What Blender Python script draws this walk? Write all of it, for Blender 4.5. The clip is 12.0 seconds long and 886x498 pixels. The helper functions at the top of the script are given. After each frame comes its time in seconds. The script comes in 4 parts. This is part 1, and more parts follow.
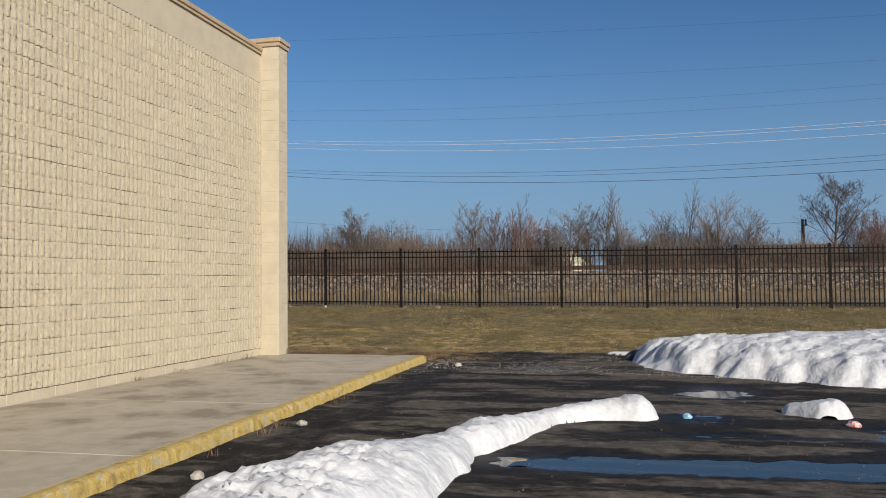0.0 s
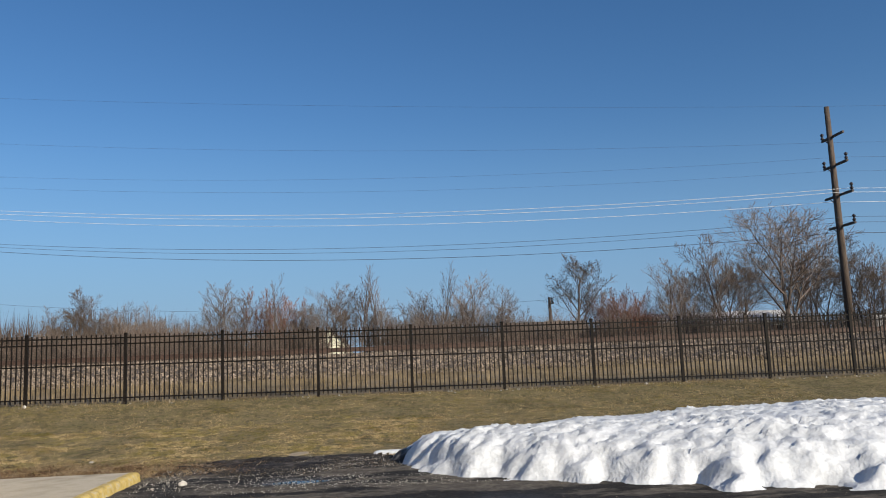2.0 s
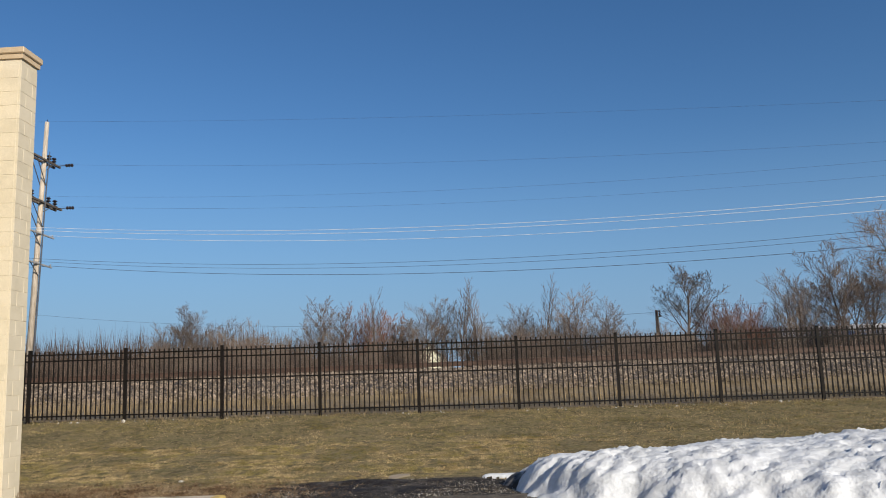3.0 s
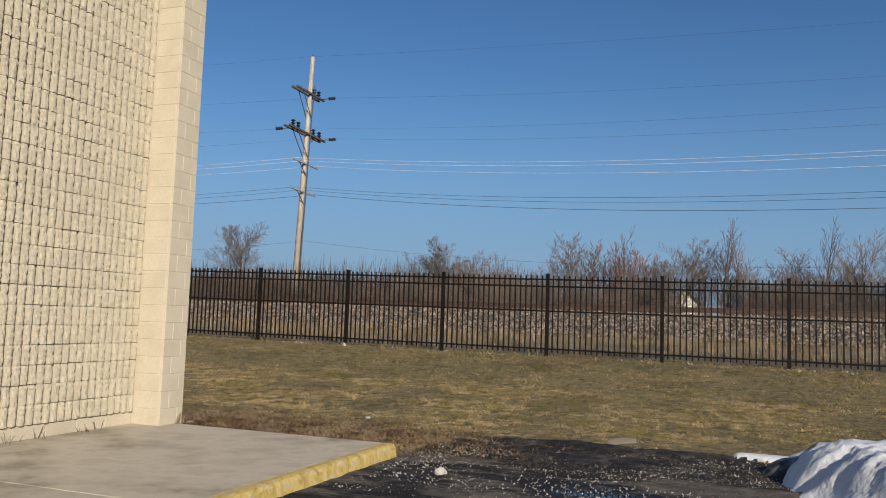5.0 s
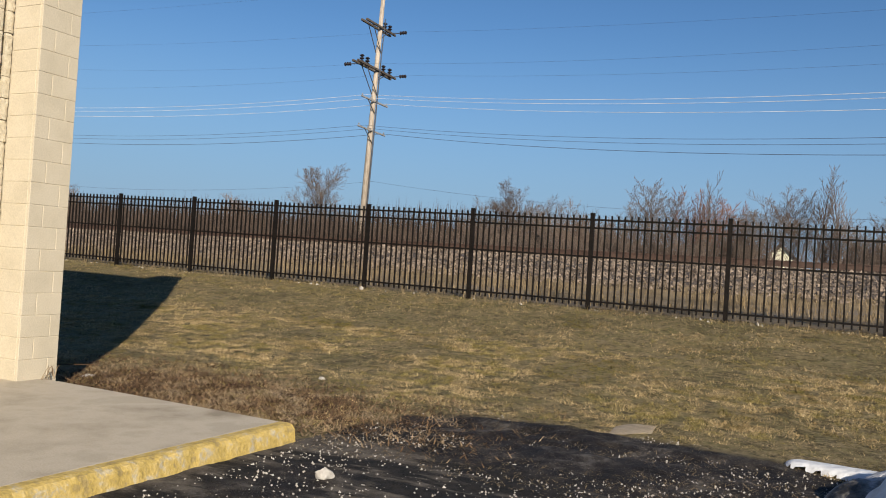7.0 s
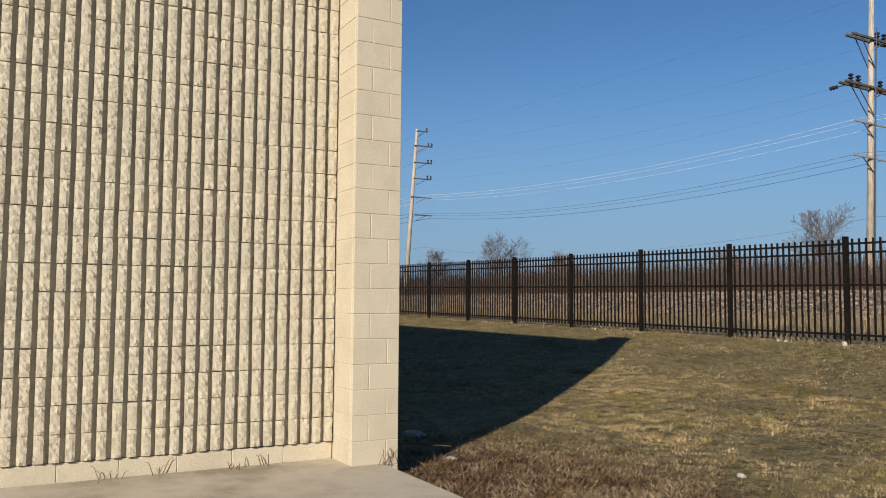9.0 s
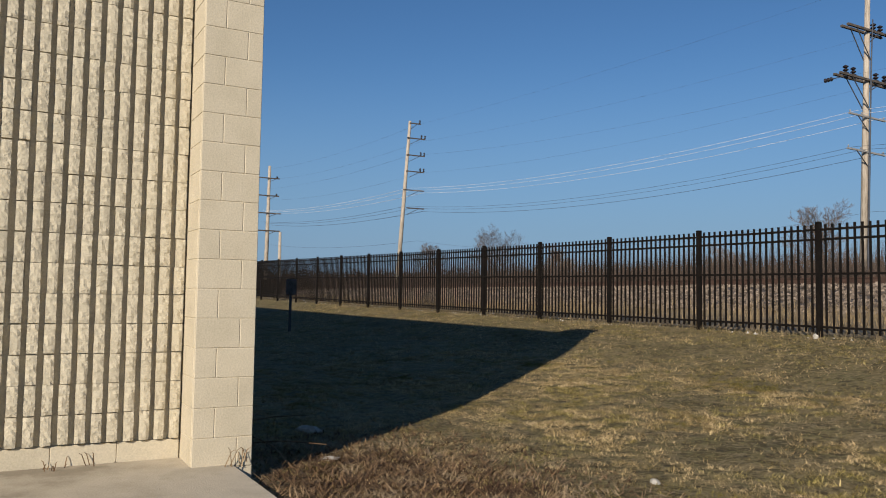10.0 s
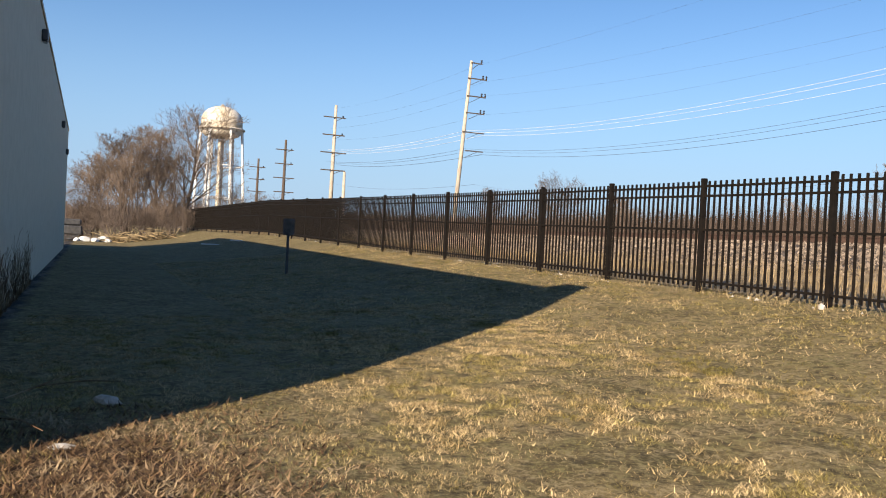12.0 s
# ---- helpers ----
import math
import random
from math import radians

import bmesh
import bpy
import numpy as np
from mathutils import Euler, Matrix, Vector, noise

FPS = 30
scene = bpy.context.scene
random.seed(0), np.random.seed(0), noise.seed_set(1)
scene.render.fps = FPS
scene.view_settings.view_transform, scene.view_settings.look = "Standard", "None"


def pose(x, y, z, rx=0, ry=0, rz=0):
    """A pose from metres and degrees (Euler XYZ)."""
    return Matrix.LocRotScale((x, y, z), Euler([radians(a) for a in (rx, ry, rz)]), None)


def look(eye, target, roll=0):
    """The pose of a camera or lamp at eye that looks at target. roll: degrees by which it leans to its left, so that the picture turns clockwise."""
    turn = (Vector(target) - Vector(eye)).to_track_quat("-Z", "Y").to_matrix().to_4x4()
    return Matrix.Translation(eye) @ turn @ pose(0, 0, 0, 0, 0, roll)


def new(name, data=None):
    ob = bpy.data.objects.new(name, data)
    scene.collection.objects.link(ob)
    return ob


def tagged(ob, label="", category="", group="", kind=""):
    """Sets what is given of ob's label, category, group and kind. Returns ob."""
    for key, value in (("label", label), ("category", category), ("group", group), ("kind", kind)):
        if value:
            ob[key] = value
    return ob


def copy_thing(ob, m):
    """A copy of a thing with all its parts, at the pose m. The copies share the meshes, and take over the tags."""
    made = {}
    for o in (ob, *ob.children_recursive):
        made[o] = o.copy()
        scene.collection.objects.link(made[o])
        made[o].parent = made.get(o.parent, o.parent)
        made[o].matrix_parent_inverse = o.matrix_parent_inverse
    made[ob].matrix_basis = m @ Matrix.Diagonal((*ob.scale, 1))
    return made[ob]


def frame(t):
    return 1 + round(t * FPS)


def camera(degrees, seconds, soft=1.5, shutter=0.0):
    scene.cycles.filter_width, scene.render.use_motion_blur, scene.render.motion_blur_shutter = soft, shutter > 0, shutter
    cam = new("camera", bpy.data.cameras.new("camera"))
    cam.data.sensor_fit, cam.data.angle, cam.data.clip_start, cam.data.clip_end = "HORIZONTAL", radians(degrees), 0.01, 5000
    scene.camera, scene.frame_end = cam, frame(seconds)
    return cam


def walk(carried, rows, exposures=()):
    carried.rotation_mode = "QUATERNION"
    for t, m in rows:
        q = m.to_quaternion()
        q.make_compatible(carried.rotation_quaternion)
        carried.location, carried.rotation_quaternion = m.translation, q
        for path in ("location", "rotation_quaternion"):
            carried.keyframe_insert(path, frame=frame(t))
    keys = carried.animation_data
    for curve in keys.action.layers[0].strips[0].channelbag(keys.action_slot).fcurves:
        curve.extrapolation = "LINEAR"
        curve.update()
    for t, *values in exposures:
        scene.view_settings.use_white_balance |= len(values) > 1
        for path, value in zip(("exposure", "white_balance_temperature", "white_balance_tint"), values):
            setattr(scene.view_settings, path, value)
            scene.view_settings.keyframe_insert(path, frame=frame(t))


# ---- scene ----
cam = camera(57.5, 12.0, soft=1.0)
PATH = [
    (0.0, 6.487, -14.623, 1.350, 13.04, 2.33, 0.58),
    (0.5, 6.447, -14.016, 1.372, 1.04, 4.99, 1.49),
    (1.0, 6.367, -13.312, 1.388, -2.45, 6.69, 2.74),
    (1.5, 6.349, -12.700, 1.410, -6.50, 7.51, 2.35),
    (2.0, 6.292, -12.060, 1.415, -3.98, 7.69, 2.32),
    (2.5, 6.211, -11.314, 1.400, -1.45, 8.78, 2.06),
    (3.0, 6.142, -10.624, 1.361, 2.93, 9.10, 2.17),
    (3.2, 6.129, -10.393, 1.347, 11.22, 8.88, 1.14),
    (4.8, 6.175, -8.223, 1.277, 22.20, 3.70, -1.59),
    (5.0, 6.190, -7.901, 1.296, 20.62, 4.97, -1.87),
    (5.5, 6.343, -7.162, 1.324, 15.52, 6.23, -2.05),
    (6.0, 6.421, -6.391, 1.316, 10.01, 5.53, -1.58),
    (6.5, 6.455, -5.739, 1.295, 16.02, 3.11, -3.18),
    (7.0, 6.405, -5.038, 1.268, 26.74, 0.95, -3.66),
    (7.4, 6.365, -4.541, 1.250, 36.02, 1.70, -2.33),
    (7.5, 6.335, -4.390, 1.256, 38.96, 1.55, -2.29),
    (7.7, 6.260, -4.170, 1.262, 43.15, 2.10, -2.36),
    (9.3, 5.655, -2.400, 1.225, 63.02, 4.24, -0.40),
    (9.5, 5.560, -2.130, 1.210, 63.45, 4.47, -0.60),
    (10.0, 5.400, -1.530, 1.110, 61.20, 3.54, -0.82),
    (10.5, 5.233, -0.917, 1.048, 54.99, 3.17, -0.22),
    (11.0, 5.171, -0.374, 1.068, 56.73, 2.00, -1.37),
    (11.5, 5.029, 0.154, 1.116, 59.06, 1.66, -3.15),
    (12.0, 4.841, 0.815, 1.230, 66.28, -0.58, -2.89),
]
walk(cam, [(t, pose(x, y, z, 90 + p, r, w)) for t, x, y, z, w, p, r in PATH],
     exposures=[(0.0, 0.0, 6500, 10), (2.5, 0.34, 6450, 8), (3.2, 0.2, 6450, 9), (5.0, 0.05, 6500, 10), (6.5, 0.2, 6600, 10), (7.5, 0.32, 6750, 10), (9.5, 0.05, 6550, 10),
                (10.0, 0.0, 6550, 10), (10.5, 0.38, 6750, 10), (11.0, 0.6, 6850, 11), (12.0, 0.95, 7300, 14)])

# ---- sky and sun ----
SUN = Vector((7.75, -9.35, 5.6)).normalized()
world = bpy.data.worlds.new("sky")
scene.world = world
world.use_nodes = True
wn = world.node_tree.nodes
sky = wn.new("ShaderNodeTexSky")
sky.sky_type = 'NISHITA'
sky.sun_disc = False
sky.sun_elevation = math.asin(SUN.z)
sky.sun_rotation = math.atan2(SUN.x, SUN.y)
sky.air_density, sky.dust_density, sky.ozone_density = 1.0, 0.25, 4.0
wn["Background"].inputs["Strength"].default_value = 0.083
deep = wn.new("ShaderNodeHueSaturation")
deep.inputs["Hue"].default_value, deep.inputs["Saturation"].default_value = 0.504, 1.17
world.node_tree.links.new(sky.outputs[0], deep.inputs["Color"])
# pale haze low over the horizon
where, axes = wn.new("ShaderNodeTexCoord"), wn.new("ShaderNodeSeparateXYZ")
world.node_tree.links.new(where.outputs["Generated"], axes.inputs[0])
low = wn.new("ShaderNodeMapRange")
low.interpolation_type = 'SMOOTHSTEP'
low.inputs["From Min"].default_value, low.inputs["From Max"].default_value = 0.0, 0.30
low.inputs["To Min"].default_value, low.inputs["To Max"].default_value = 0.85, 0.0
world.node_tree.links.new(axes.outputs["Z"], low.inputs["Value"])
haze = wn.new("ShaderNodeMix")
haze.data_type = 'RGBA'
haze.inputs["B"].default_value = (1.9, 3.35, 5.6, 1)
world.node_tree.links.new(low.outputs[0], haze.inputs["Factor"])
world.node_tree.links.new(deep.outputs[0], haze.inputs["A"])
world.node_tree.links.new(haze.outputs["Result"], wn["Background"].inputs["Color"])
lamp = bpy.data.lights.new("sun", 'SUN')
lamp.energy, lamp.angle, lamp.color = 5.0, radians(0.5), (1.0, 0.90, 0.76)
new("sun", lamp).matrix_world = look(SUN * 50, (0, 0, 0))


# ---- materials ----
def mat(name, stops, scale=6.0, rough=0.85, bump=0.3, fine=60.0, dist=0.01, metal=0.0, per="", spread=0.25, spec=0.3, detail=6.0, stretch=(1, 1, 1)):
    """Colour from coarse noise over stops, a finer mottle, bump from both; per: 'object' or 'island' varies the value."""
    m = bpy.data.materials.new(name)
    m.use_nodes = True
    n, l = m.node_tree.nodes, m.node_tree.links
    b = n["Principled BSDF"]
    b.inputs["Roughness"].default_value, b.inputs["Metallic"].default_value = rough, metal
    b.inputs["Specular IOR Level"].default_value = spec
    geo = n.new("ShaderNodeNewGeometry")
    mp = n.new("ShaderNodeMapping")
    mp.inputs["Scale"].default_value = stretch
    l.new(geo.outputs["Position"], mp.inputs["Vector"])
    a, f = n.new("ShaderNodeTexNoise"), n.new("ShaderNodeTexNoise")
    a.inputs["Scale"].default_value, a.inputs["Detail"].default_value, a.inputs["Roughness"].default_value = scale, detail, 0.62
    f.inputs["Scale"].default_value, f.inputs["Detail"].default_value = fine, 3.0
    l.new(mp.outputs[0], a.inputs["Vector"])
    l.new(mp.outputs[0], f.inputs["Vector"])
    ramp = n.new("ShaderNodeValToRGB")
    e = ramp.color_ramp.elements
    while len(e) < len(stops):
        e.new(0.5)
    for k, c in enumerate(stops):
        e[k].position = 0.38 + 0.24 * k / max(1, len(stops) - 1)
        e[k].color = (*c, 1)
    l.new(a.outputs["Fac"], ramp.inputs["Fac"])
    mul = n.new("ShaderNodeHueSaturation")
    val = n.new("ShaderNodeMath")
    val.operation = 'MULTIPLY_ADD'
    val.inputs[1].default_value, val.inputs[2].default_value = 0.5, 0.75
    l.new(f.outputs["Fac"], val.inputs[0])
    out = val.outputs[0]
    if per:
        src = n.new("ShaderNodeObjectInfo").outputs["Random"] if per == "object" else geo.outputs["Random Per Island"]
        v2 = n.new("ShaderNodeMath")
        v2.operation = 'MULTIPLY_ADD'
        v2.inputs[1].default_value, v2.inputs[2].default_value = spread, -spread / 2
        l.new(src, v2.inputs[0])
        ad = n.new("ShaderNodeMath")
        l.new(out, ad.inputs[0])
        l.new(v2.outputs[0], ad.inputs[1])
        out = ad.outputs[0]
    l.new(out, mul.inputs["Value"])
    l.new(ramp.outputs["Color"], mul.inputs["Color"])
    l.new(mul.outputs["Color"], b.inputs["Base Color"])
    if bump:
        mix = n.new("ShaderNodeMath")
        l.new(a.outputs["Fac"], mix.inputs[0])
        l.new(f.outputs["Fac"], mix.inputs[1])
        bp = n.new("ShaderNodeBump")
        bp.inputs["Strength"].default_value, bp.inputs["Distance"].default_value = bump, dist
        l.new(mix.outputs[0], bp.inputs["Height"])
        l.new(bp.outputs["Normal"], b.inputs["Normal"])
    return m


PAINT = mat("cream_paint", [(0.504, 0.445, 0.332), (0.538, 0.475, 0.357), (0.554, 0.491, 0.374)], 3.0, 0.75, 0.35, 90, 0.006, per="object", spread=0.05)
PAINT_ROUGH = mat("cream_split_face_paint", [(0.50, 0.445, 0.335), (0.525, 0.468, 0.35), (0.545, 0.488, 0.368)], 9.0, 0.8, 0.6, 75, 0.010, per="object", spread=0.06)
COPING = mat("tan_metal_coping", [(0.425, 0.323, 0.204), (0.493, 0.383, 0.255)], 2, 0.5, 0.05)
CONCRETE = mat("sidewalk_concrete", [(0.27, 0.232, 0.172), (0.37, 0.322, 0.245), (0.42, 0.367, 0.285), (0.46, 0.405, 0.318), (0.40, 0.35, 0.27)], 1.1, 0.9, 0.5, 90, 0.005, per="object", spread=0.08, detail=11)
YELLOW = mat("worn_yellow_paint", [(0.343, 0.257, 0.101), (0.452, 0.328, 0.094), (0.491, 0.359, 0.117), (0.499, 0.374, 0.14), (0.452, 0.39, 0.257)], 9, 0.75, 0.7, 45, 0.01, per="object", spread=0.08)
BLACK = mat("black_powder_coat", [(0.007, 0.006, 0.005), (0.013, 0.010, 0.008)], 8, 0.6, 0.05, spec=0.12)
WOODPOLE = mat("weathered_pole_wood", [(0.304, 0.256, 0.2), (0.432, 0.368, 0.296), (0.512, 0.448, 0.368)], 3, 0.9, 0.5, 30, 0.02, stretch=(4, 4, 0.4))
DARKPOLE = mat("dark_pole_wood", [(0.06, 0.045, 0.035), (0.12, 0.09, 0.07)], 3, 0.9, 0.5, 30, 0.02, stretch=(4, 4, 0.4))
ARMWOOD = mat("crossarm_wood", [(0.06, 0.05, 0.042), (0.12, 0.10, 0.085)], 5, 0.9, 0.3)
STEELARM = mat("grey_crossarm", [(0.22, 0.22, 0.22), (0.32, 0.31, 0.30)], 5, 0.7, 0.2)
INSUL = mat("dark_insulator", [(0.015, 0.012, 0.014), (0.03, 0.024, 0.026)], 9, 0.3, 0.05)
WIRE = mat("dark_wire", [(0.05, 0.06, 0.08), (0.07, 0.08, 0.1)], 5, 0.6, 0)
WIRELIGHT = mat("bright_aluminium_wire", [(0.75, 0.75, 0.75), (0.85, 0.85, 0.85)], 5, 0.5, 0)
SNOW = mat("old_snow", [(0.547, 0.562, 0.576), (0.634, 0.648, 0.662), (0.67, 0.684, 0.698)], 2.6, 0.6, 0.6, 14, 0.03)
DIRTYSNOW = mat("dirty_snow", [(0.04, 0.036, 0.032), (0.176, 0.168, 0.16), (0.496, 0.496, 0.496), (0.688, 0.688, 0.696)], 2.4, 0.6, 0.8, 38, 0.03)
BALLAST = mat("ballast_stone", [(0.111, 0.085, 0.064), (0.23, 0.183, 0.14)], 2, 0.9, 0.2, per="island", spread=1.1)
RUST = mat("rail_steel", [(0.05, 0.03, 0.022), (0.09, 0.055, 0.04)], 4, 0.6, 0.2)
BARK = mat("grey_bark", [(0.078, 0.062, 0.053), (0.138, 0.11, 0.092)], 2.5, 0.95, 0, per="object", spread=0.4)
TWIG = mat("brown_twigs", [(0.112, 0.084, 0.066), (0.185, 0.142, 0.112)], 0.6, 0.95, 0, per="object", spread=0.45)
TWIGRED = mat("reddish_twigs", [(0.17, 0.085, 0.06), (0.255, 0.136, 0.093)], 0.6, 0.95, 0, per="object", spread=0.3)
DRY = mat("dry_tall_grass", [(0.197, 0.142, 0.074), (0.307, 0.234, 0.135)], 0.6, 0.9, 0, per="island", spread=0.7)
BLADE = mat("winter_turf_blades", [(0.156, 0.127, 0.034), (0.312, 0.23, 0.107), (0.442, 0.335, 0.18), (0.22, 0.18, 0.053), (0.368, 0.279, 0.143)], 0.7, 0.9, 0, fine=4, per="island", spread=1.2)
LEAF = mat("dead_leaf_litter", [(0.077, 0.042, 0.021), (0.178, 0.113, 0.06), (0.286, 0.214, 0.131)], 2.5, 0.9, 0, fine=20, per="island", spread=0.9)
WHITE = mat("white_siding", [(0.63, 0.63, 0.612), (0.72, 0.72, 0.702)], 1, 0.7, 0.1)
YSIDING = mat("pale_yellow_siding", [(0.62, 0.60, 0.44), (0.72, 0.70, 0.55)], 1, 0.7, 0.1)
SHINGLE = mat("dark_roof_shingles", [(0.07, 0.06, 0.055), (0.12, 0.1, 0.09)], 3, 0.9, 0.2)
GREYROOF = mat("pale_grey_roof", [(0.42, 0.40, 0.38), (0.52, 0.5, 0.48)], 1, 0.7, 0.1)
BRICKTAN = mat("tan_wall", [(0.44, 0.34, 0.24), (0.54, 0.43, 0.31)], 2, 0.8, 0.1)
DARKGLASS = mat("dark_window_glass", [(0.02, 0.022, 0.025), (0.035, 0.04, 0.045)], 1, 0.1, 0)
TANK = mat("weathered_white_tank", [(0.42, 0.34, 0.23), (0.60, 0.53, 0.42), (0.68, 0.65, 0.58)], 0.25, 0.5, 0, stretch=(1, 1, 2.2))
STONEW = mat("pale_stone", [(0.34, 0.315, 0.272), (0.476, 0.451, 0.408)], 12, 0.85, 0.3)
CARD = mat("weathered_cardboard", [(0.27, 0.217, 0.15), (0.345, 0.285, 0.203)], 8, 0.9, 0.2)
DARKMETAL = mat("dark_fixture_metal", [(0.04, 0.04, 0.042), (0.07, 0.07, 0.07)], 6, 0.5, 0.1)
BLUEPLASTIC = mat("light_blue_plastic", [(0.25, 0.5, 0.72), (0.35, 0.6, 0.8)], 6, 0.4, 0.1)
REDWHITE = mat("red_and_white_wrapper", [(0.55, 0.05, 0.05), (0.8, 0.75, 0.72)], 25, 0.5, 0.1)


def ground_material():
    m = bpy.data.materials.new("ground_cover")
    m.use_nodes = True
    n, l = m.node_tree.nodes, m.node_tree.links
    b = n["Principled BSDF"]
    geo = n.new("ShaderNodeNewGeometry")

    def noise_node(scale, detail=6, rough=0.6):
        t = n.new("ShaderNodeTexNoise")
        t.inputs["Scale"].default_value, t.inputs["Detail"].default_value, t.inputs["Roughness"].default_value = scale, detail, rough
        l.new(geo.outputs["Position"], t.inputs["Vector"])
        return t.outputs["Fac"]

    def ramp_node(fac, stops):
        r = n.new("ShaderNodeValToRGB")
        e = r.color_ramp.elements
        while len(e) < len(stops):
            e.new(0.5)
        for k, (p, c) in enumerate(stops):
            e[k].position, e[k].color = 0.5 + (p - 0.5) * 0.55, (*c, 1)
        l.new(fac, r.inputs["Fac"])
        return r.outputs["Color"]

    def mask(attr, amount, lo, hi, scale):
        a = n.new("ShaderNodeAttribute")
        a.attribute_name = attr
        ma = n.new("ShaderNodeMath")
        ma.operation = 'MULTIPLY_ADD'
        ma.inputs[1].default_value = amount
        l.new(noise_node(scale, 7, 0.65), ma.inputs[0])
        l.new(a.outputs["Fac"], ma.inputs[2])
        mr = n.new("ShaderNodeMapRange")
        mr.inputs["From Min"].default_value, mr.inputs["From Max"].default_value = lo + amount / 2, hi + amount / 2
        l.new(ma.outputs[0], mr.inputs["Value"])
        return mr.outputs[0]

    def mix(fac, c1, c2):
        x = n.new("ShaderNodeMix")
        x.data_type = 'RGBA'
        l.new(fac, x.inputs["Factor"])
        l.new(c1, x.inputs["A"])
        l.new(c2, x.inputs["B"])
        return x.outputs["Result"]

    asphalt = ramp_node(noise_node(0.9, 9, 0.7), [(0.36, (0.01, 0.009, 0.008)), (0.47, (0.0325, 0.028, 0.023)), (0.56, (0.065, 0.056, 0.045)), (0.68, (0.095, 0.0825, 0.0675))])
    grit = ramp_node(noise_node(75, 4, 0.7), [(0.60, (0, 0, 0)), (0.78, (1, 1, 1))])
    asphalt = mix(grit, asphalt, ramp_node(noise_node(30), [(0.3, (0.08, 0.07, 0.06)), (0.7, (0.125, 0.11, 0.095))]))
    dry = ramp_node(noise_node(7, 8, 0.75), [(0.3, (0.052, 0.044, 0.036)), (0.5, (0.088, 0.075, 0.06)), (0.7, (0.145, 0.126, 0.10))])
    dry = mix(grit, dry, ramp_node(noise_node(30), [(0.3, (0.11, 0.0975, 0.0825)), (0.7, (0.17, 0.15, 0.13))]))
    damp = ramp_node(noise_node(9, 8, 0.75), [(0.35, (0.007, 0.0065, 0.006)), (0.65, (0.0225, 0.0195, 0.0165))])
    stretch = n.new("ShaderNodeMapping")
    stretch.inputs["Scale"].default_value = (0.45, 1.5, 1.0)
    l.new(geo.outputs["Position"], stretch.inputs["Vector"])
    patch = n.new("ShaderNodeTexNoise")
    patch.inputs["Scale"].default_value, patch.inputs["Detail"].default_value, patch.inputs["Roughness"].default_value = 1.1, 9, 0.66
    l.new(stretch.outputs[0], patch.inputs["Vector"])
    hollow = n.new("ShaderNodeAttribute")
    hollow.attribute_name = "wet"
    lower = n.new("ShaderNodeMath")
    lower.operation = 'MULTIPLY_ADD'
    lower.inputs[1].default_value = -0.16
    l.new(hollow.outputs["Fac"], lower.inputs[0])
    l.new(patch.outputs["Fac"], lower.inputs[2])
    asphalt = mix(ramp_node(lower.outputs[0], [(0.44, (0, 0, 0)), (0.53, (1, 1, 1))]), damp, dry)
    turf = ramp_node(noise_node(0.9, 10, 0.75), [(0.3, (0.06, 0.048, 0.017)), (0.45, (0.105, 0.08, 0.034)), (0.6, (0.165, 0.125, 0.058)), (0.72, (0.09, 0.076, 0.027))])
    turf = mix(ramp_node(noise_node(20, 7, 0.78), [(0.42, (0, 0, 0)), (0.66, (0.9, 0.9, 0.9))]), turf, ramp_node(noise_node(3), [(0.35, (0.30, 0.24, 0.13)), (0.65, (0.20, 0.175, 0.075))]))
    turf = mix(ramp_node(noise_node(8, 8, 0.78), [(0.28, (0.9, 0.9, 0.9)), (0.5, (0, 0, 0))]), turf, ramp_node(noise_node(14), [(0.3, (0.03, 0.023, 0.010)), (0.7, (0.055, 0.042, 0.02))]))
    mud = ramp_node(noise_node(3.0, 12, 0.78), [(0.36, (0.006, 0.005, 0.004)), (0.52, (0.017, 0.013, 0.010)), (0.64, (0.05, 0.042, 0.034)), (0.74, (0.10, 0.09, 0.075))])
    litter = ramp_node(noise_node(9, 8, 0.7), [(0.35, (0.036, 0.0198, 0.0096)), (0.55, (0.096, 0.054, 0.027)), (0.7, (0.156, 0.108, 0.054))])
    field = ramp_node(noise_node(0.5, 8, 0.7), [(0.35, (0.144, 0.108, 0.0612)), (0.55, (0.2376, 0.18, 0.1044)), (0.7, (0.1872, 0.1512, 0.108))])
    bal = ramp_node(noise_node(9, 4, 0.7), [(0.35, (0.036, 0.0302, 0.0259)), (0.6, (0.1224, 0.1008, 0.085))])
    c = mix(mask("grass", 0.5, 0.42, 0.58, 1.6), asphalt, turf)
    c = mix(mask("litter", 0.5, 0.4, 0.65, 2.2), c, litter)
    mud = mix(ramp_node(noise_node(85, 4, 0.7), [(0.66, (0, 0, 0)), (0.85, (0.8, 0.8, 0.8))]), mud, ramp_node(noise_node(30), [(0.3, (0.20, 0.17, 0.13)), (0.7, (0.34, 0.30, 0.25))]))
    c = mix(mask("mud", 0.7, 0.40, 0.60, 1.4), c, mud)
    c = mix(mask("field", 0.3, 0.4, 0.6, 1.5), c, field)
    c = mix(mask("ballast", 0.3, 0.4, 0.6, 1.5), c, bal)
    l.new(c, b.inputs["Base Color"])
    wet = n.new("ShaderNodeAttribute")
    wet.attribute_name = "wet"
    r = n.new("ShaderNodeMapRange")
    r.inputs["To Min"].default_value, r.inputs["To Max"].default_value = 0.92, 0.4
    l.new(wet.outputs["Fac"], r.inputs["Value"])
    l.new(r.outputs[0], b.inputs["Roughness"])
    b.inputs["Specular IOR Level"].default_value = 0.25
    bp = n.new("ShaderNodeBump")
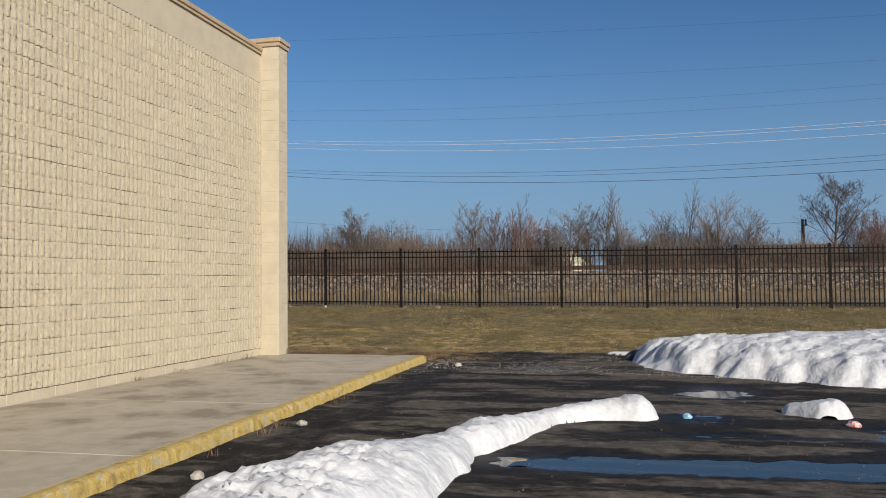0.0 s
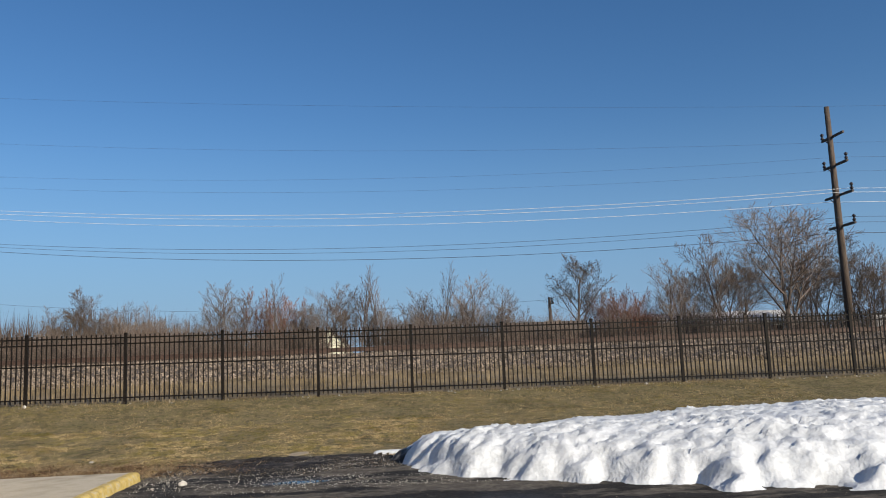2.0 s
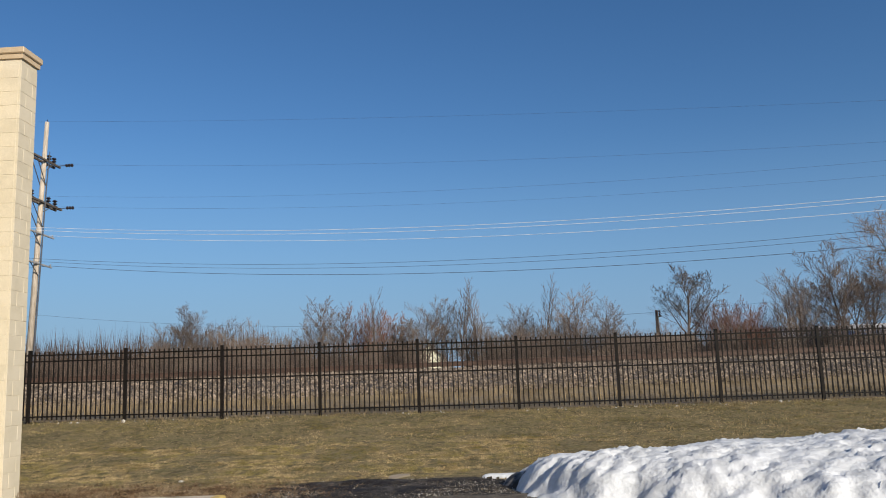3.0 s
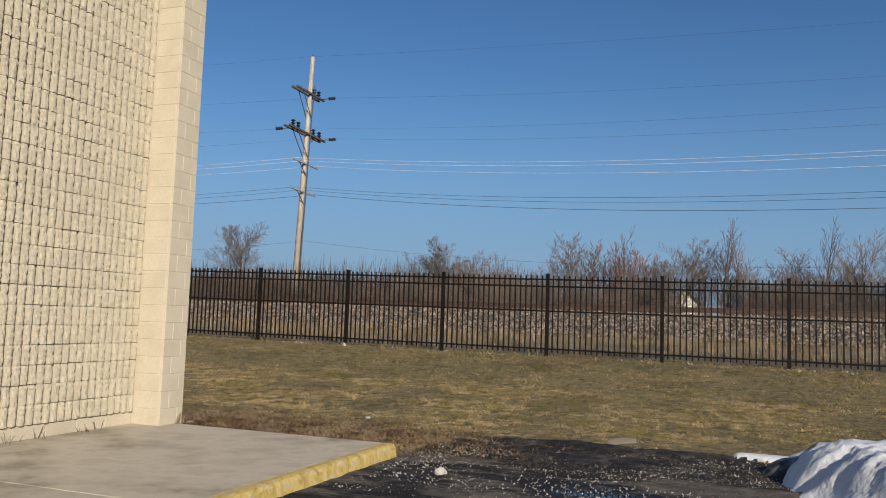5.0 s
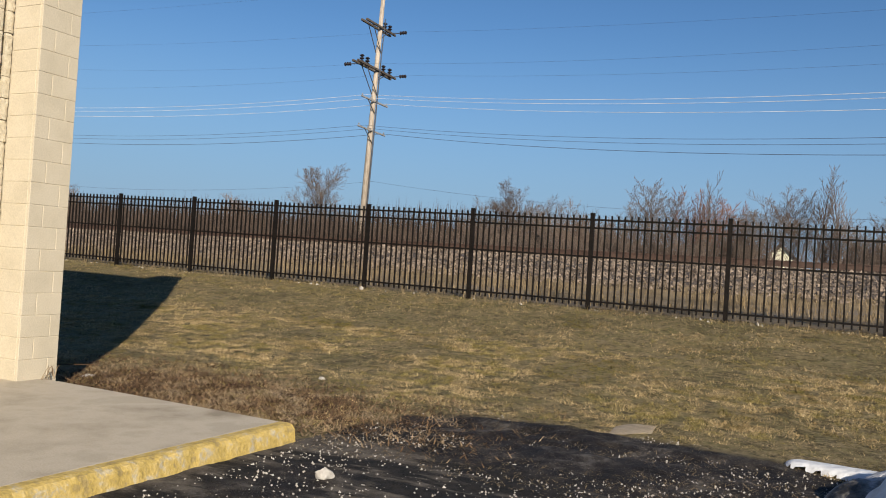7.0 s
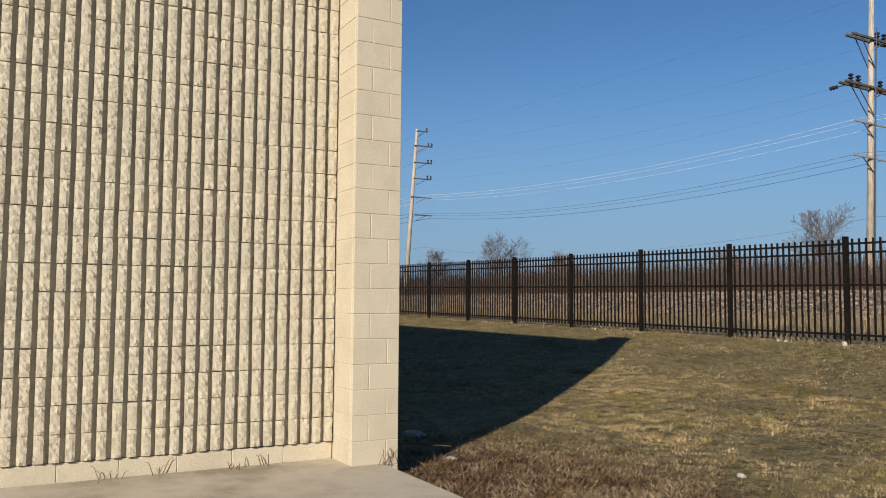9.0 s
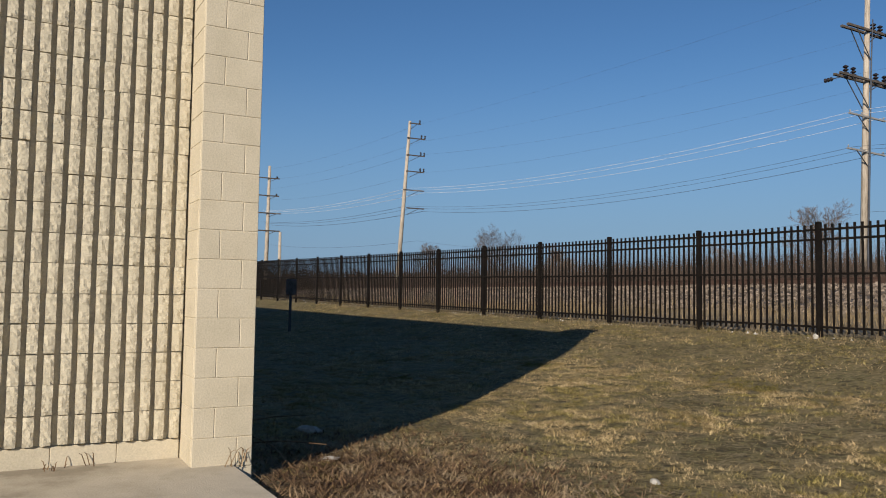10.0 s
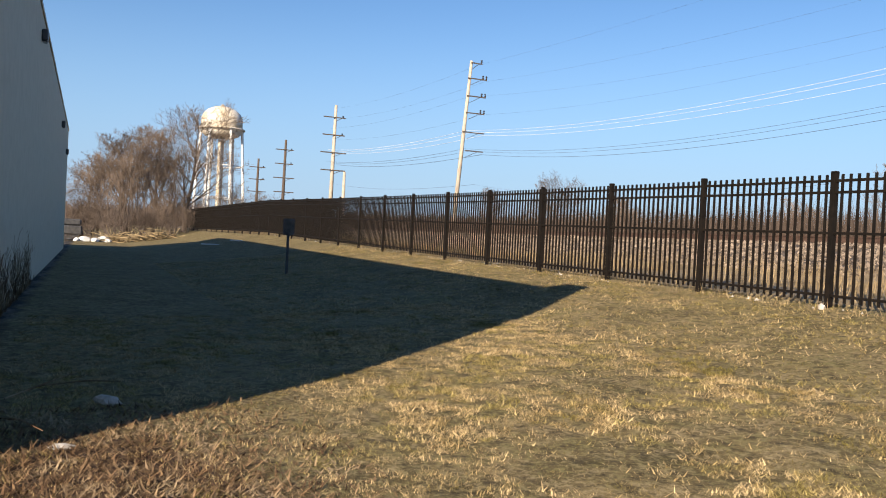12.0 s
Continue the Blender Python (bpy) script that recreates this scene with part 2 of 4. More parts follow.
    bp.inputs["Strength"].default_value, bp.inputs["Distance"].default_value = 0.7, 0.02
    l.new(noise_node(38, 8, 0.7), bp.inputs["Height"])
    l.new(bp.outputs["Normal"], b.inputs["Normal"])
    return m


def water_material():
    m = bpy.data.materials.new("puddle_water")
    m.use_nodes = True
    b = m.node_tree.nodes["Principled BSDF"]
    b.inputs["Base Color"].default_value = (0.012, 0.012, 0.013, 1)
    b.inputs["Roughness"].default_value, b.inputs["IOR"].default_value = 0.03, 1.33
    return m


GROUND, WATER = ground_material(), water_material()


# ---- mesh helpers ----
def put(name, verts, faces, material, parent=None, label="", smooth=False):
    me = bpy.data.meshes.new(name)
    me.from_pydata([tuple(v) for v in verts], [], [tuple(f) for f in faces])
    me.materials.append(material)
    if smooth:
        me.polygons.foreach_set("use_smooth", [True] * len(me.polygons))
    me.update()
    ob = new(name, me)
    ob.parent = parent
    return tagged(ob, label)


def part(name, bm, material, parent=None, label="", smooth=False):
    me = bpy.data.meshes.new(name)
    bm.normal_update()
    bm.to_mesh(me)
    bm.free()
    me.materials.append(material)
    if smooth:
        me.polygons.foreach_set("use_smooth", [True] * len(me.polygons))
    ob = new(name, me)
    ob.parent = parent
    return tagged(ob, label)


def share(name, me, parent, x=0.0, y=0.0, z=0.0, rz=0.0):
    ob = new(name, me)
    ob.parent = parent
    ob.matrix_basis = pose(x, y, z, 0, 0, rz)
    return ob


def empty(name, label, category, group="", kind="", at=(0, 0, 0)):
    ob = new(name)
    ob.location = at
    return tagged(ob, label, category, group, kind)


def box(bm, x0, x1, y0, y1, z0, z1, bevel=0.0):
    r = bmesh.ops.create_cube(bm, size=1.0)
    vs = r["verts"]
    bmesh.ops.scale(bm, vec=(x1 - x0, y1 - y0, z1 - z0), verts=vs)
    bmesh.ops.translate(bm, vec=((x0 + x1) / 2, (y0 + y1) / 2, (z0 + z1) / 2), verts=vs)
    if bevel:
        es = list({e for v in vs for e in v.link_edges})
        bmesh.ops.bevel(bm, geom=es, offset=bevel, segments=1, affect='EDGES')
    return bm


def boxed(*a, bevel=0.0):
    return box(bmesh.new(), *a, bevel=bevel)


def tube(pts, radii, sides=8, caps=True):
    """Vertices and faces of a tapered tube along pts."""
    vs, fs = [], []
    pts = [Vector(p) for p in pts]
    for k, p in enumerate(pts):
        d = (pts[min(k + 1, len(pts) - 1)] - pts[max(k - 1, 0)]).normalized()
        a = d.cross(Vector((0.31, 0.92, 0.22))).normalized()
        b = d.cross(a)
        for s in range(sides):
            t = 2 * math.pi * s / sides
            vs.append(p + (a * math.cos(t) + b * math.sin(t)) * radii[k])
    for k in range(len(pts) - 1):
        for s in range(sides):
            i, j = k * sides + s, k * sides + (s + 1) % sides
            fs.append((i, j, j + sides, i + sides))
    if caps:
        fs.append(tuple(range(sides))[::-1])
        fs.append(tuple(range((len(pts) - 1) * sides, len(pts) * sides)))
    return vs, fs


def join(pieces):
    vs, fs = [], []
    for v, f in pieces:
        o = len(vs)
        vs += list(v)
        fs += [tuple(i + o for i in q) for q in f]
    return vs, fs


# ---- ground heights ----
def fence_y(x):
    return 10.168 + 0.013 * (x + 3.179)


def fence_base(x):
    k = np.clip((x + 3.179) / 2.54, -14, 13)
    return 0.60 - 0.025 * k + 0.001 * k * k


def height(x, y):
    x, y = np.asarray(x, float), np.asarray(y, float)
    rise = np.interp(y, [0.5, 3.2, 5.0, 7.0, 9.8, 10.4], [0.0, 0.01, 0.19, 0.40, 0.92, 1.0])
    z = -0.12 + rise * (fence_base(x) + 0.12)
    far = np.interp(y, [11, 16.5, 21.0, 21.6, 28.4, 33, 45, 120], [0.0, 0.12, 1.05, 1.10, 1.10, 0.2, 0.5, 0.9])
    return np.where(y > 11, (lambda w: fence_base(x) * (1 - w) + 0.62 * w)(np.interp(y, [11, 16], [0, 1])) * np.interp(y, [40, 100], [1, 0.3]) + far, z)


PUDDLES = [(5.9, -7.9, 1.0, 0.42, 0.030), (7.6, -7.85, 1.3, 0.40, 0.034), (9.6, -7.3, 1.2, 0.7, 0.034), (9.3, -6.1, 0.75, 0.55, 0.034),
           (7.15, -5.55, 0.5, 0.45, 0.030), (7.55, -3.4, 0.65, 0.75, 0.032), (5.0, -0.85, 0.65, 0.34, 0.03), (7.4, -6.5, 1.6, 0.16, 0.026),
           (11.8, -6.6, 1.5, 0.5, 0.03), (8.8, -9.9, 1.2, 0.4, 0.02)]


def lot(x, y):
    """Unevenness of the asphalt with its shallow hollows."""
    d = np.zeros_like(x)
    for px, py, rx, ry, dep in PUDDLES:
        d -= dep * np.exp(-(((x - px) / rx) ** 2 + ((y - py) / ry) ** 2) ** 1.3)
    return d


def spaced(pairs):
    out = [np.arange(a, b, s) for a, b, s in pairs]
    return np.concatenate(out + [[pairs[-1][1]]])


def make_ground():
    xs = spaced([(-900, -300, 100), (-300, -60, 20), (-60, -12, 2.0), (-12, 2, 0.35), (2, 11.5, 0.07), (11.5, 20, 0.5), (20, 60, 4), (60, 300, 30), (300, 900, 100)])
    ys = spaced([(-600, -60, 90), (-60, -16, 4), (-16, -10.5, 0.5), (-10.5, 3.0, 0.065), (3.0, 11, 0.2), (11, 36, 0.5), (36, 60, 3), (60, 200, 20), (200, 1000, 100)])
    X, Y = np.meshgrid(xs, ys)
    Z = height(X, Y)
    rough = np.zeros_like(Z)
    for i in range(X.shape[0]):
        for j in range(X.shape[1]):
            if -12 < X[i, j] < 20 and -16 < Y[i, j] < 30:
                v = Vector((X[i, j], Y[i, j], 0))
                u = Vector((X[i, j] * 0.55, Y[i, j] * 1.5, 0))
                rough[i, j] = noise.noise(u) * 0.45 + noise.noise(u * 2.7) * 0.32 + noise.noise(v * 6.5) * 0.22 + noise.noise(v * 14) * 0.22
    lotmask = np.clip((1.2 - Y) / 0.8, 0, 1) * np.clip((X - 2.0) / 0.5, 0, 1)
    Z += lotmask * (lot(X, Y) + rough * 0.030) + (1 - lotmask) * rough * 0.03
    # churned mound of thawed earth by the lot's edge
    Z += 0.05 * rough * np.exp(-(((X - 5.0) / 2.4) ** 2 + ((Y - 1.1) / 0.9) ** 2))
    Z += 0.035 * np.exp(-(((X - 4.4) / 0.8) ** 2 + ((Y - 1.35) / 0.55) ** 2)) * (1 + rough)
    ny, nx = X.shape
    V = np.stack([X, Y, Z], -1).reshape(-1, 3)
    idx = np.arange(ny * nx).reshape(ny, nx)
    F = np.stack([idx[:-1, :-1], idx[:-1, 1:], idx[1:, 1:], idx[1:, :-1]], -1).reshape(-1, 4)
    me = bpy.data.meshes.new("ground")
    me.from_pydata(V.tolist(), [], F.tolist())
    me.materials.append(GROUND)
    me.polygons.foreach_set("use_smooth", [True] * len(me.polygons))
    edge = 0.35 + 0.9 * np.exp(-((X - 5.0) / 2.6) ** 2)
    edge = np.where(X < 2.8, -0.1, edge)
    grass = np.clip(0.5 + (Y - edge) / 1.2, 0, 1)
    mud = np.exp(-(((X - 4.9) / 2.7) ** 2 + ((Y - 0.95) / 1.0) ** 2) ** 1.5) * np.clip((X - 2.7) / 0.4, 0, 1)
    mud = np.maximum(mud, 0.8 * np.exp(-(((X - 3.4) / 0.35) ** 2)) * (Y < -0.6) * (Y > -12))
    lit = np.exp(-(((X - 1.0) / 2.2) ** 2 + ((Y - 0.9) / 1.1) ** 2))
    wet = np.maximum(mud * 0.35, np.clip(-lot(X, Y) / 0.03, 0, 1)) * (Y < 3)
    fieldm = np.clip(0.5 + (Y - 10.6) / 0.8, 0, 1)
    ball = np.clip(0.5 + (Y - 18.0) / 1.4, 0, 1) * np.clip(0.5 + (31 - Y) / 2, 0, 1)
    for name, a in (("grass", grass), ("mud", mud), ("litter", lit), ("wet", wet), ("field", fieldm), ("ballast", ball)):
        at = me.attributes.new(name, 'FLOAT', 'POINT')
        at.data.foreach_set("value", a.reshape(-1).astype(np.float32))
    return tagged(new("ground", me), "asphalt lot edged by muddy soil and dormant brown-green lawn", "ground", kind="structure")


make_ground()

water = put("water", [(4.2, -10.4, -0.146), (14, -10.4, -0.146), (14, 0.2, -0.146), (4.2, 0.2, -0.146)], [(0, 1, 2, 3)], WATER)
tagged(water, "shallow dark meltwater puddles lying on the asphalt", "puddle", kind="structure")

# ---- building ----
COURSE, PITCH, WALLX, TOP = 0.195, 0.0989, -0.365, 5.81
building_y0, NORTH = -24.0, -0.30

wall_west = put("wall_west", *join([
    (lambda b: ([v.co.copy() for v in b.verts], [tuple(v.index for v in f.verts) for f in b.faces]))(bm)
    for bm in [boxed(WALLX - 0.25, WALLX - 0.06, building_y0, -0.39, -0.2, TOP)]]), PAINT)
tagged(wall_west, "cream painted split-face ribbed concrete block wall", "wall", kind="structure")
wall_north = part("wall_north", boxed(-40, WALLX - 0.25, NORTH - 0.25, NORTH, -0.3, TOP), PAINT)
tagged(wall_north, "cream painted block wall lying in shade", "wall", kind="structure")
for nm, a in (("wall_south", (-40, WALLX - 0.25, building_y0, building_y0 + 0.25, -0.2, TOP)), ("wall_east", (-40.3, -40, building_y0, NORTH, -0.2, TOP))):
    tagged(part(nm, boxed(*a), PAINT), "plain cream painted block wall closing the building", "wall", kind="structure")
tagged(part("roof", boxed(-40, WALLX - 0.25, building_y0 + 0.25, NORTH - 0.25, TOP - 0.4, TOP - 0.2), GREYROOF), "flat grey roof behind the parapet", "roof", kind="structure")


def bm_data(bm):
    bm.verts.index_update()
    d = [tuple(v.co) for v in bm.verts], [tuple(v.index for v in f.verts) for f in bm.faces]
    bm.free()
    return d


# smooth band above the ribs, base course and coping
band = part("parapet_band", boxed(WALLX - 0.058, WALLX - 0.012, building_y0, -0.392, 5.212, TOP - 0.012), PAINT, wall_west)
part("coping", boxed(WALLX - 0.30, WALLX + 0.045, building_y0, -0.40, TOP, TOP + 0.085, bevel=0.012), COPING, wall_west, "tan metal coping")
part("coping", boxed(WALLX - 0.28, WALLX + 0.02, building_y0, -0.405, TOP - 0.05, TOP - 0.002), COPING, wall_west, "tan metal coping")
part("coping", boxed(-40.3, WALLX - 0.3, NORTH - 0.29, NORTH + 0.03, TOP, TOP + 0.085), COPING, wall_north, "tan metal coping")


def rib_block(seed, n=4):
    """One ribbed split-face block: its origin at the lower end towards the pillar, running along -y."""
    rnd = random.Random(seed)
    vs, fs = [], []
    low, high = rnd.choice((0.0, 0.001, 0.001, 0.004)), rnd.choice((0.0, 0.001, 0.001, 0.004))
    rows, cols = 9, 4
    for k in range(n):
        y0 = -k * PITCH - 0.008 + rnd.uniform(-0.002, 0.002)
        y1 = y0 - PITCH * rnd.uniform(0.60, 0.65)
        z0, z1 = low + rnd.uniform(0, 0.0025), COURSE - high - rnd.uniform(0, 0.0025)
        base = len(vs)
        tilt = rnd.uniform(-0.004, 0.004)
        for i in range(rows):
            f = i / (rows - 1)
            z = z0 + (z1 - z0) * f
            vs.append((-0.06, y0, z))
            for j in range(cols):
                e = rnd.uniform(0.001, 0.007) if i in (0, rows - 1) else 0.0
                s = rnd.uniform(0.001, 0.006) if j in (0, cols - 1) else 0.0
                vs.append((rnd.uniform(-0.005, 0.004) + tilt * (f - 0.5) * 2 - e - s, y0 + (y1 - y0) * j / (cols - 1) + rnd.uniform(-0.002, 0.002), z))
            vs.append((-0.06, y1, z))
        w = cols + 2
        for i in range(rows - 1):
            for j in range(w - 1):
                a = base + i * w + j
                fs.append((a, a + w, a + w + 1, a + 1))
        for i, flip in ((0, False), (rows - 1, True)):
            f = [base + i * w + j for j in range(w)]
            fs.append(tuple(f if not flip else f[::-1]))
    # web between the ribs
    b = len(vs)
    e = -n * PITCH
    vs += [(-0.053, 0.0, 0.0), (-0.053, e, 0.0), (-0.053, e, COURSE), (-0.053, 0.0, COURSE)]
    fs.append((b, b + 3, b + 2, b + 1))
    return vs, fs


def mesh_of(name, data, material):
    me = bpy.data.meshes.new(name)
    me.from_pydata([tuple(v) for v in data[0]], [], [tuple(f) for f in data[1]])
    me.materials.append(material)
    me.update()
    return me


rib_data = [rib_block(s) for s in range(20)]
rib_half = [rib_block(s, 2) for s in (101, 102, 103)]
rib_mesh = [mesh_of("block", d, PAINT_ROUGH) for d in rib_data]
half_mesh = [mesh_of("block", d, PAINT_ROUGH) for d in rib_half]
Y0 = -0.400
rnd = random.Random(5)
far_blocks = []
RIB0, COURSES = 0.135, 26
for c in range(COURSES + 1):
    z = RIB0 + c * COURSE
    if z + COURSE > 5.34:
        break
    y = Y0
    first = c % 2
    while y > building_y0 + 0.5:
        half = first
        first = 0
        d = (rib_half if half else rib_data)
        i = rnd.randrange(len(d))
        w = (2 if half else 4) * PITCH
        dx = rnd.uniform(-0.0025, 0.0025)
        if y > -4.75:
            share("block", (half_mesh if half else rib_mesh)[i], wall_west, WALLX + dx, y, z)
        else:
            far_blocks.append(([(a + WALLX + dx, b + y, cc + z) for a, b, cc in d[i][0]], d[i][1]))
        y -= w
tagged(put("blockwork", *join(far_blocks), PAINT_ROUGH, wall_west, "ribbed split-face blocks"), kind="stuff")
# plain footing course
y = Y0
base_me = mesh_of("base_block", bm_data(boxed(-0.06, 0.0, -0.398, 0.0, -0.14, 0.128, bevel=0.004)), PAINT)
while y > building_y0:
    share("base_block", base_me, wall_west, WALLX - 0.030, y, 0)
    y -= 0.40

# corner pillar of plain block
pillar = part("pillar", boxed(WALLX - 0.25, -0.004, -0.392, -0.004, -0.2, 5.98), PAINT)
tagged(pillar, "cream painted plain block corner pillar with a capped top", "pillar", kind="structure")
bmcap = boxed(WALLX - 0.3, 0.05, -0.446, 0.05, 5.98, 6.07, bevel=0.012)
part("cap", bmcap, COPING, pillar, "tan metal cap")
part("cap", boxed(WALLX - 0.28, 0.025, -0.42, 0.025, 5.91, 5.979), COPING, pillar, "tan metal cap")
pm = {}


def pillar_block(y0, y1, z):
    key = (round(y0, 3), round(y1, 3))
    if key not in pm:
        pm[key] = mesh_of("block", bm_data(boxed(-0.03, 0.0, y0 + 0.0022, y1 - 0.0022, 0.0022, COURSE - 0.0022, bevel=0.003)), PAINT)
    share("block", pm[key], pillar, 0, 0, z)


side_me = mesh_of("side_block", bm_data(boxed(WALLX + 0.004, -0.032, -0.396, -0.37, 0.0022, COURSE - 0.0022, bevel=0.003)), PAINT)
back_me = mesh_of("side_block", bm_data(boxed(WALLX - 0.25, -0.032, -0.03, 0.0, 0.0022, COURSE - 0.0022, bevel=0.003)), PAINT)
for c in range(-1, 31):
    z = -0.015 + c * COURSE
    if z + COURSE > 5.91:
        break
    cut = -0.255 if c % 2 else -0.105
    pillar_block(-0.396, cut, z)
    pillar_block(cut, 0.0, z)
    share("side_block", side_me, pillar, 0, 0, z)
    share("side_block", back_me, pillar, 0, 0, z)

# wall lamps on the shaded wall
for x, z in ((-15.2, 5.2), (-30.0, 4.9), (-37.0, 4.4)):
    lampbox = part("wall_light", boxed(x - 0.16, x + 0.16, NORTH + 0.002, NORTH + 0.13, z, z + 0.24, bevel=0.02), DARKMETAL)
    tagged(lampbox, "dark metal wall pack light fixed to the shaded wall", "wall light", "wall lights")
    part("lens", boxed(x - 0.13, x + 0.13, NORTH + 0.03, NORTH + 0.11, z - 0.03, z - 0.002), DARKGLASS, lampbox)

# ---- sidewalk ----
sidewalk = empty("sidewalk", "tan concrete sidewalk slabs with a worn yellow kerb", "sidewalk", kind="structure")
CX = 2.78
cuts = [-0.12, -3.35, -6.15, -8.9, -11.9, -14.9, -18.0, -21.0, -24.0]


def slab_data(w, l):
    return bm_data(boxed(WALLX - 0.02, WALLX - 0.02 + w, -l + 0.006, -0.006, -0.14, 0.0, bevel=0.006))


for a, b in zip(cuts, cuts[1:]):
    share("slab", mesh_of("slab", slab_data(CX - 0.13 - WALLX + 0.02, a - b), CONCRETE), sidewalk, 0, a, 0)
part("slab", boxed(WALLX - 0.02, -0.004, -0.12, -0.0, -0.14, -0.006), CONCRETE, sidewalk)


def kerb(length, seed):
    """Rounded kerb, chipped along its edge, running along -y."""
    prof = [(-0.13, -0.14), (-0.13, 0.0), (-0.055, 0.002), (-0.02, -0.008), (0.005, -0.035), (0.03, -0.18)]
    r = random.Random(seed)
    n = max(2, int(length / 0.06))
    vs, fs = [], []
    for i in range(n + 1):
        y = -0.004 - (length - 0.008) * i / n
        wob = 0.012 * noise.noise(Vector((seed * 7.1, y * 1.7, 0)))
        for k, (px, pz) in enumerate(prof):
            j = r.uniform(-0.006, 0.004) if k in (3, 4) else 0
            vs.append((px + (wob if k > 1 else 0) + j, y, pz + j))
    m = len(prof)
    for i in range(n):
        for k in range(m - 1):
            a = i * m + k
            fs.append((a, a + 1, a + m + 1, a + m))
    fs.append(tuple(range(m))[::-1])
    fs.append(tuple(range(n * m, n * m + m)))
    return vs, fs


for s, (a, b) in enumerate(zip(cuts, cuts[1:])):
    k = put("kerb", *kerb(a - b, s), YELLOW, sidewalk, "worn yellow painted kerb", smooth=False)
    k.location = (CX + 0.0, a, 0)

# ---- fence ----
fence = empty("fence", "black steel picket fence along the railway", "fence", kind="structure")
SP, K0, K1 = 2.54, -28, 14
FH = 1.86


def post_place(k):
    x = -3.179 + k * SP
    return x, float(fence_y(x)), 2.457 - 0.025 * k + 0.001 * k * k if -14 <= k <= 13 else 2.457 - 0.025 * max(-14, min(13, k)) + 0.001 * max(-14, min(13, k)) ** 2


post_bm = boxed(-0.038, 0.038, -0.038, 0.038, -1.95, -0.03)
box(post_bm, -0.044, 0.044, -0.044, 0.044, -0.03, 0.0, bevel=0.01)
post_me = mesh_of("post", bm_data(post_bm), BLACK)
pick_me = mesh_of("picket", bm_data(boxed(-0.0145, 0.0145, -0.0145, 0.0145, -1.80, -0.045)), BLACK)
far_fence = []
pick_data = ([tuple(v.co) for v in pick_me.vertices], [tuple(p.vertices) for p in pick_me.polygons])
NP = 20
for k in range(K0, K1 + 1):
    x, y, z = post_place(k)
    share("post", post_me, fence, x, y, z)
    if k == K1:
        break
    x2, y2, z2 = post_place(k + 1)
    for dz, h in ((-0.15, 0.036), (-0.31, 0.036), (-0.87, 0.036), (-1.73, 0.036)):
        vs = []
        for (ax, ay, az) in ((x, y, z), (x2, y2, z2)):
            vs += [(ax, ay - 0.02, az + dz), (ax, ay + 0.02, az + dz), (ax, ay + 0.02, az + dz + h), (ax, ay - 0.02, az + dz + h)]
        put("rail", vs, [(0, 1, 5, 4), (1, 2, 6, 5), (2, 3, 7, 6), (3, 0, 4, 7)], BLACK, fence)
    for i in range(1, NP):
        t = i / NP
        px, py, pz = x + (x2 - x) * t, y + (y2 - y) * t, z + (z2 - z) * t
        if -6 <= k < 9:
            share("picket", pick_me, fence, px, py, pz)
        else:
            far_fence.append(([(a + px, b + py, c + pz) for a, b, c in pick_data[0]], pick_data[1]))
tagged(put("pickets", *join(far_fence), BLACK, fence, "black steel pickets"), kind="stuff")

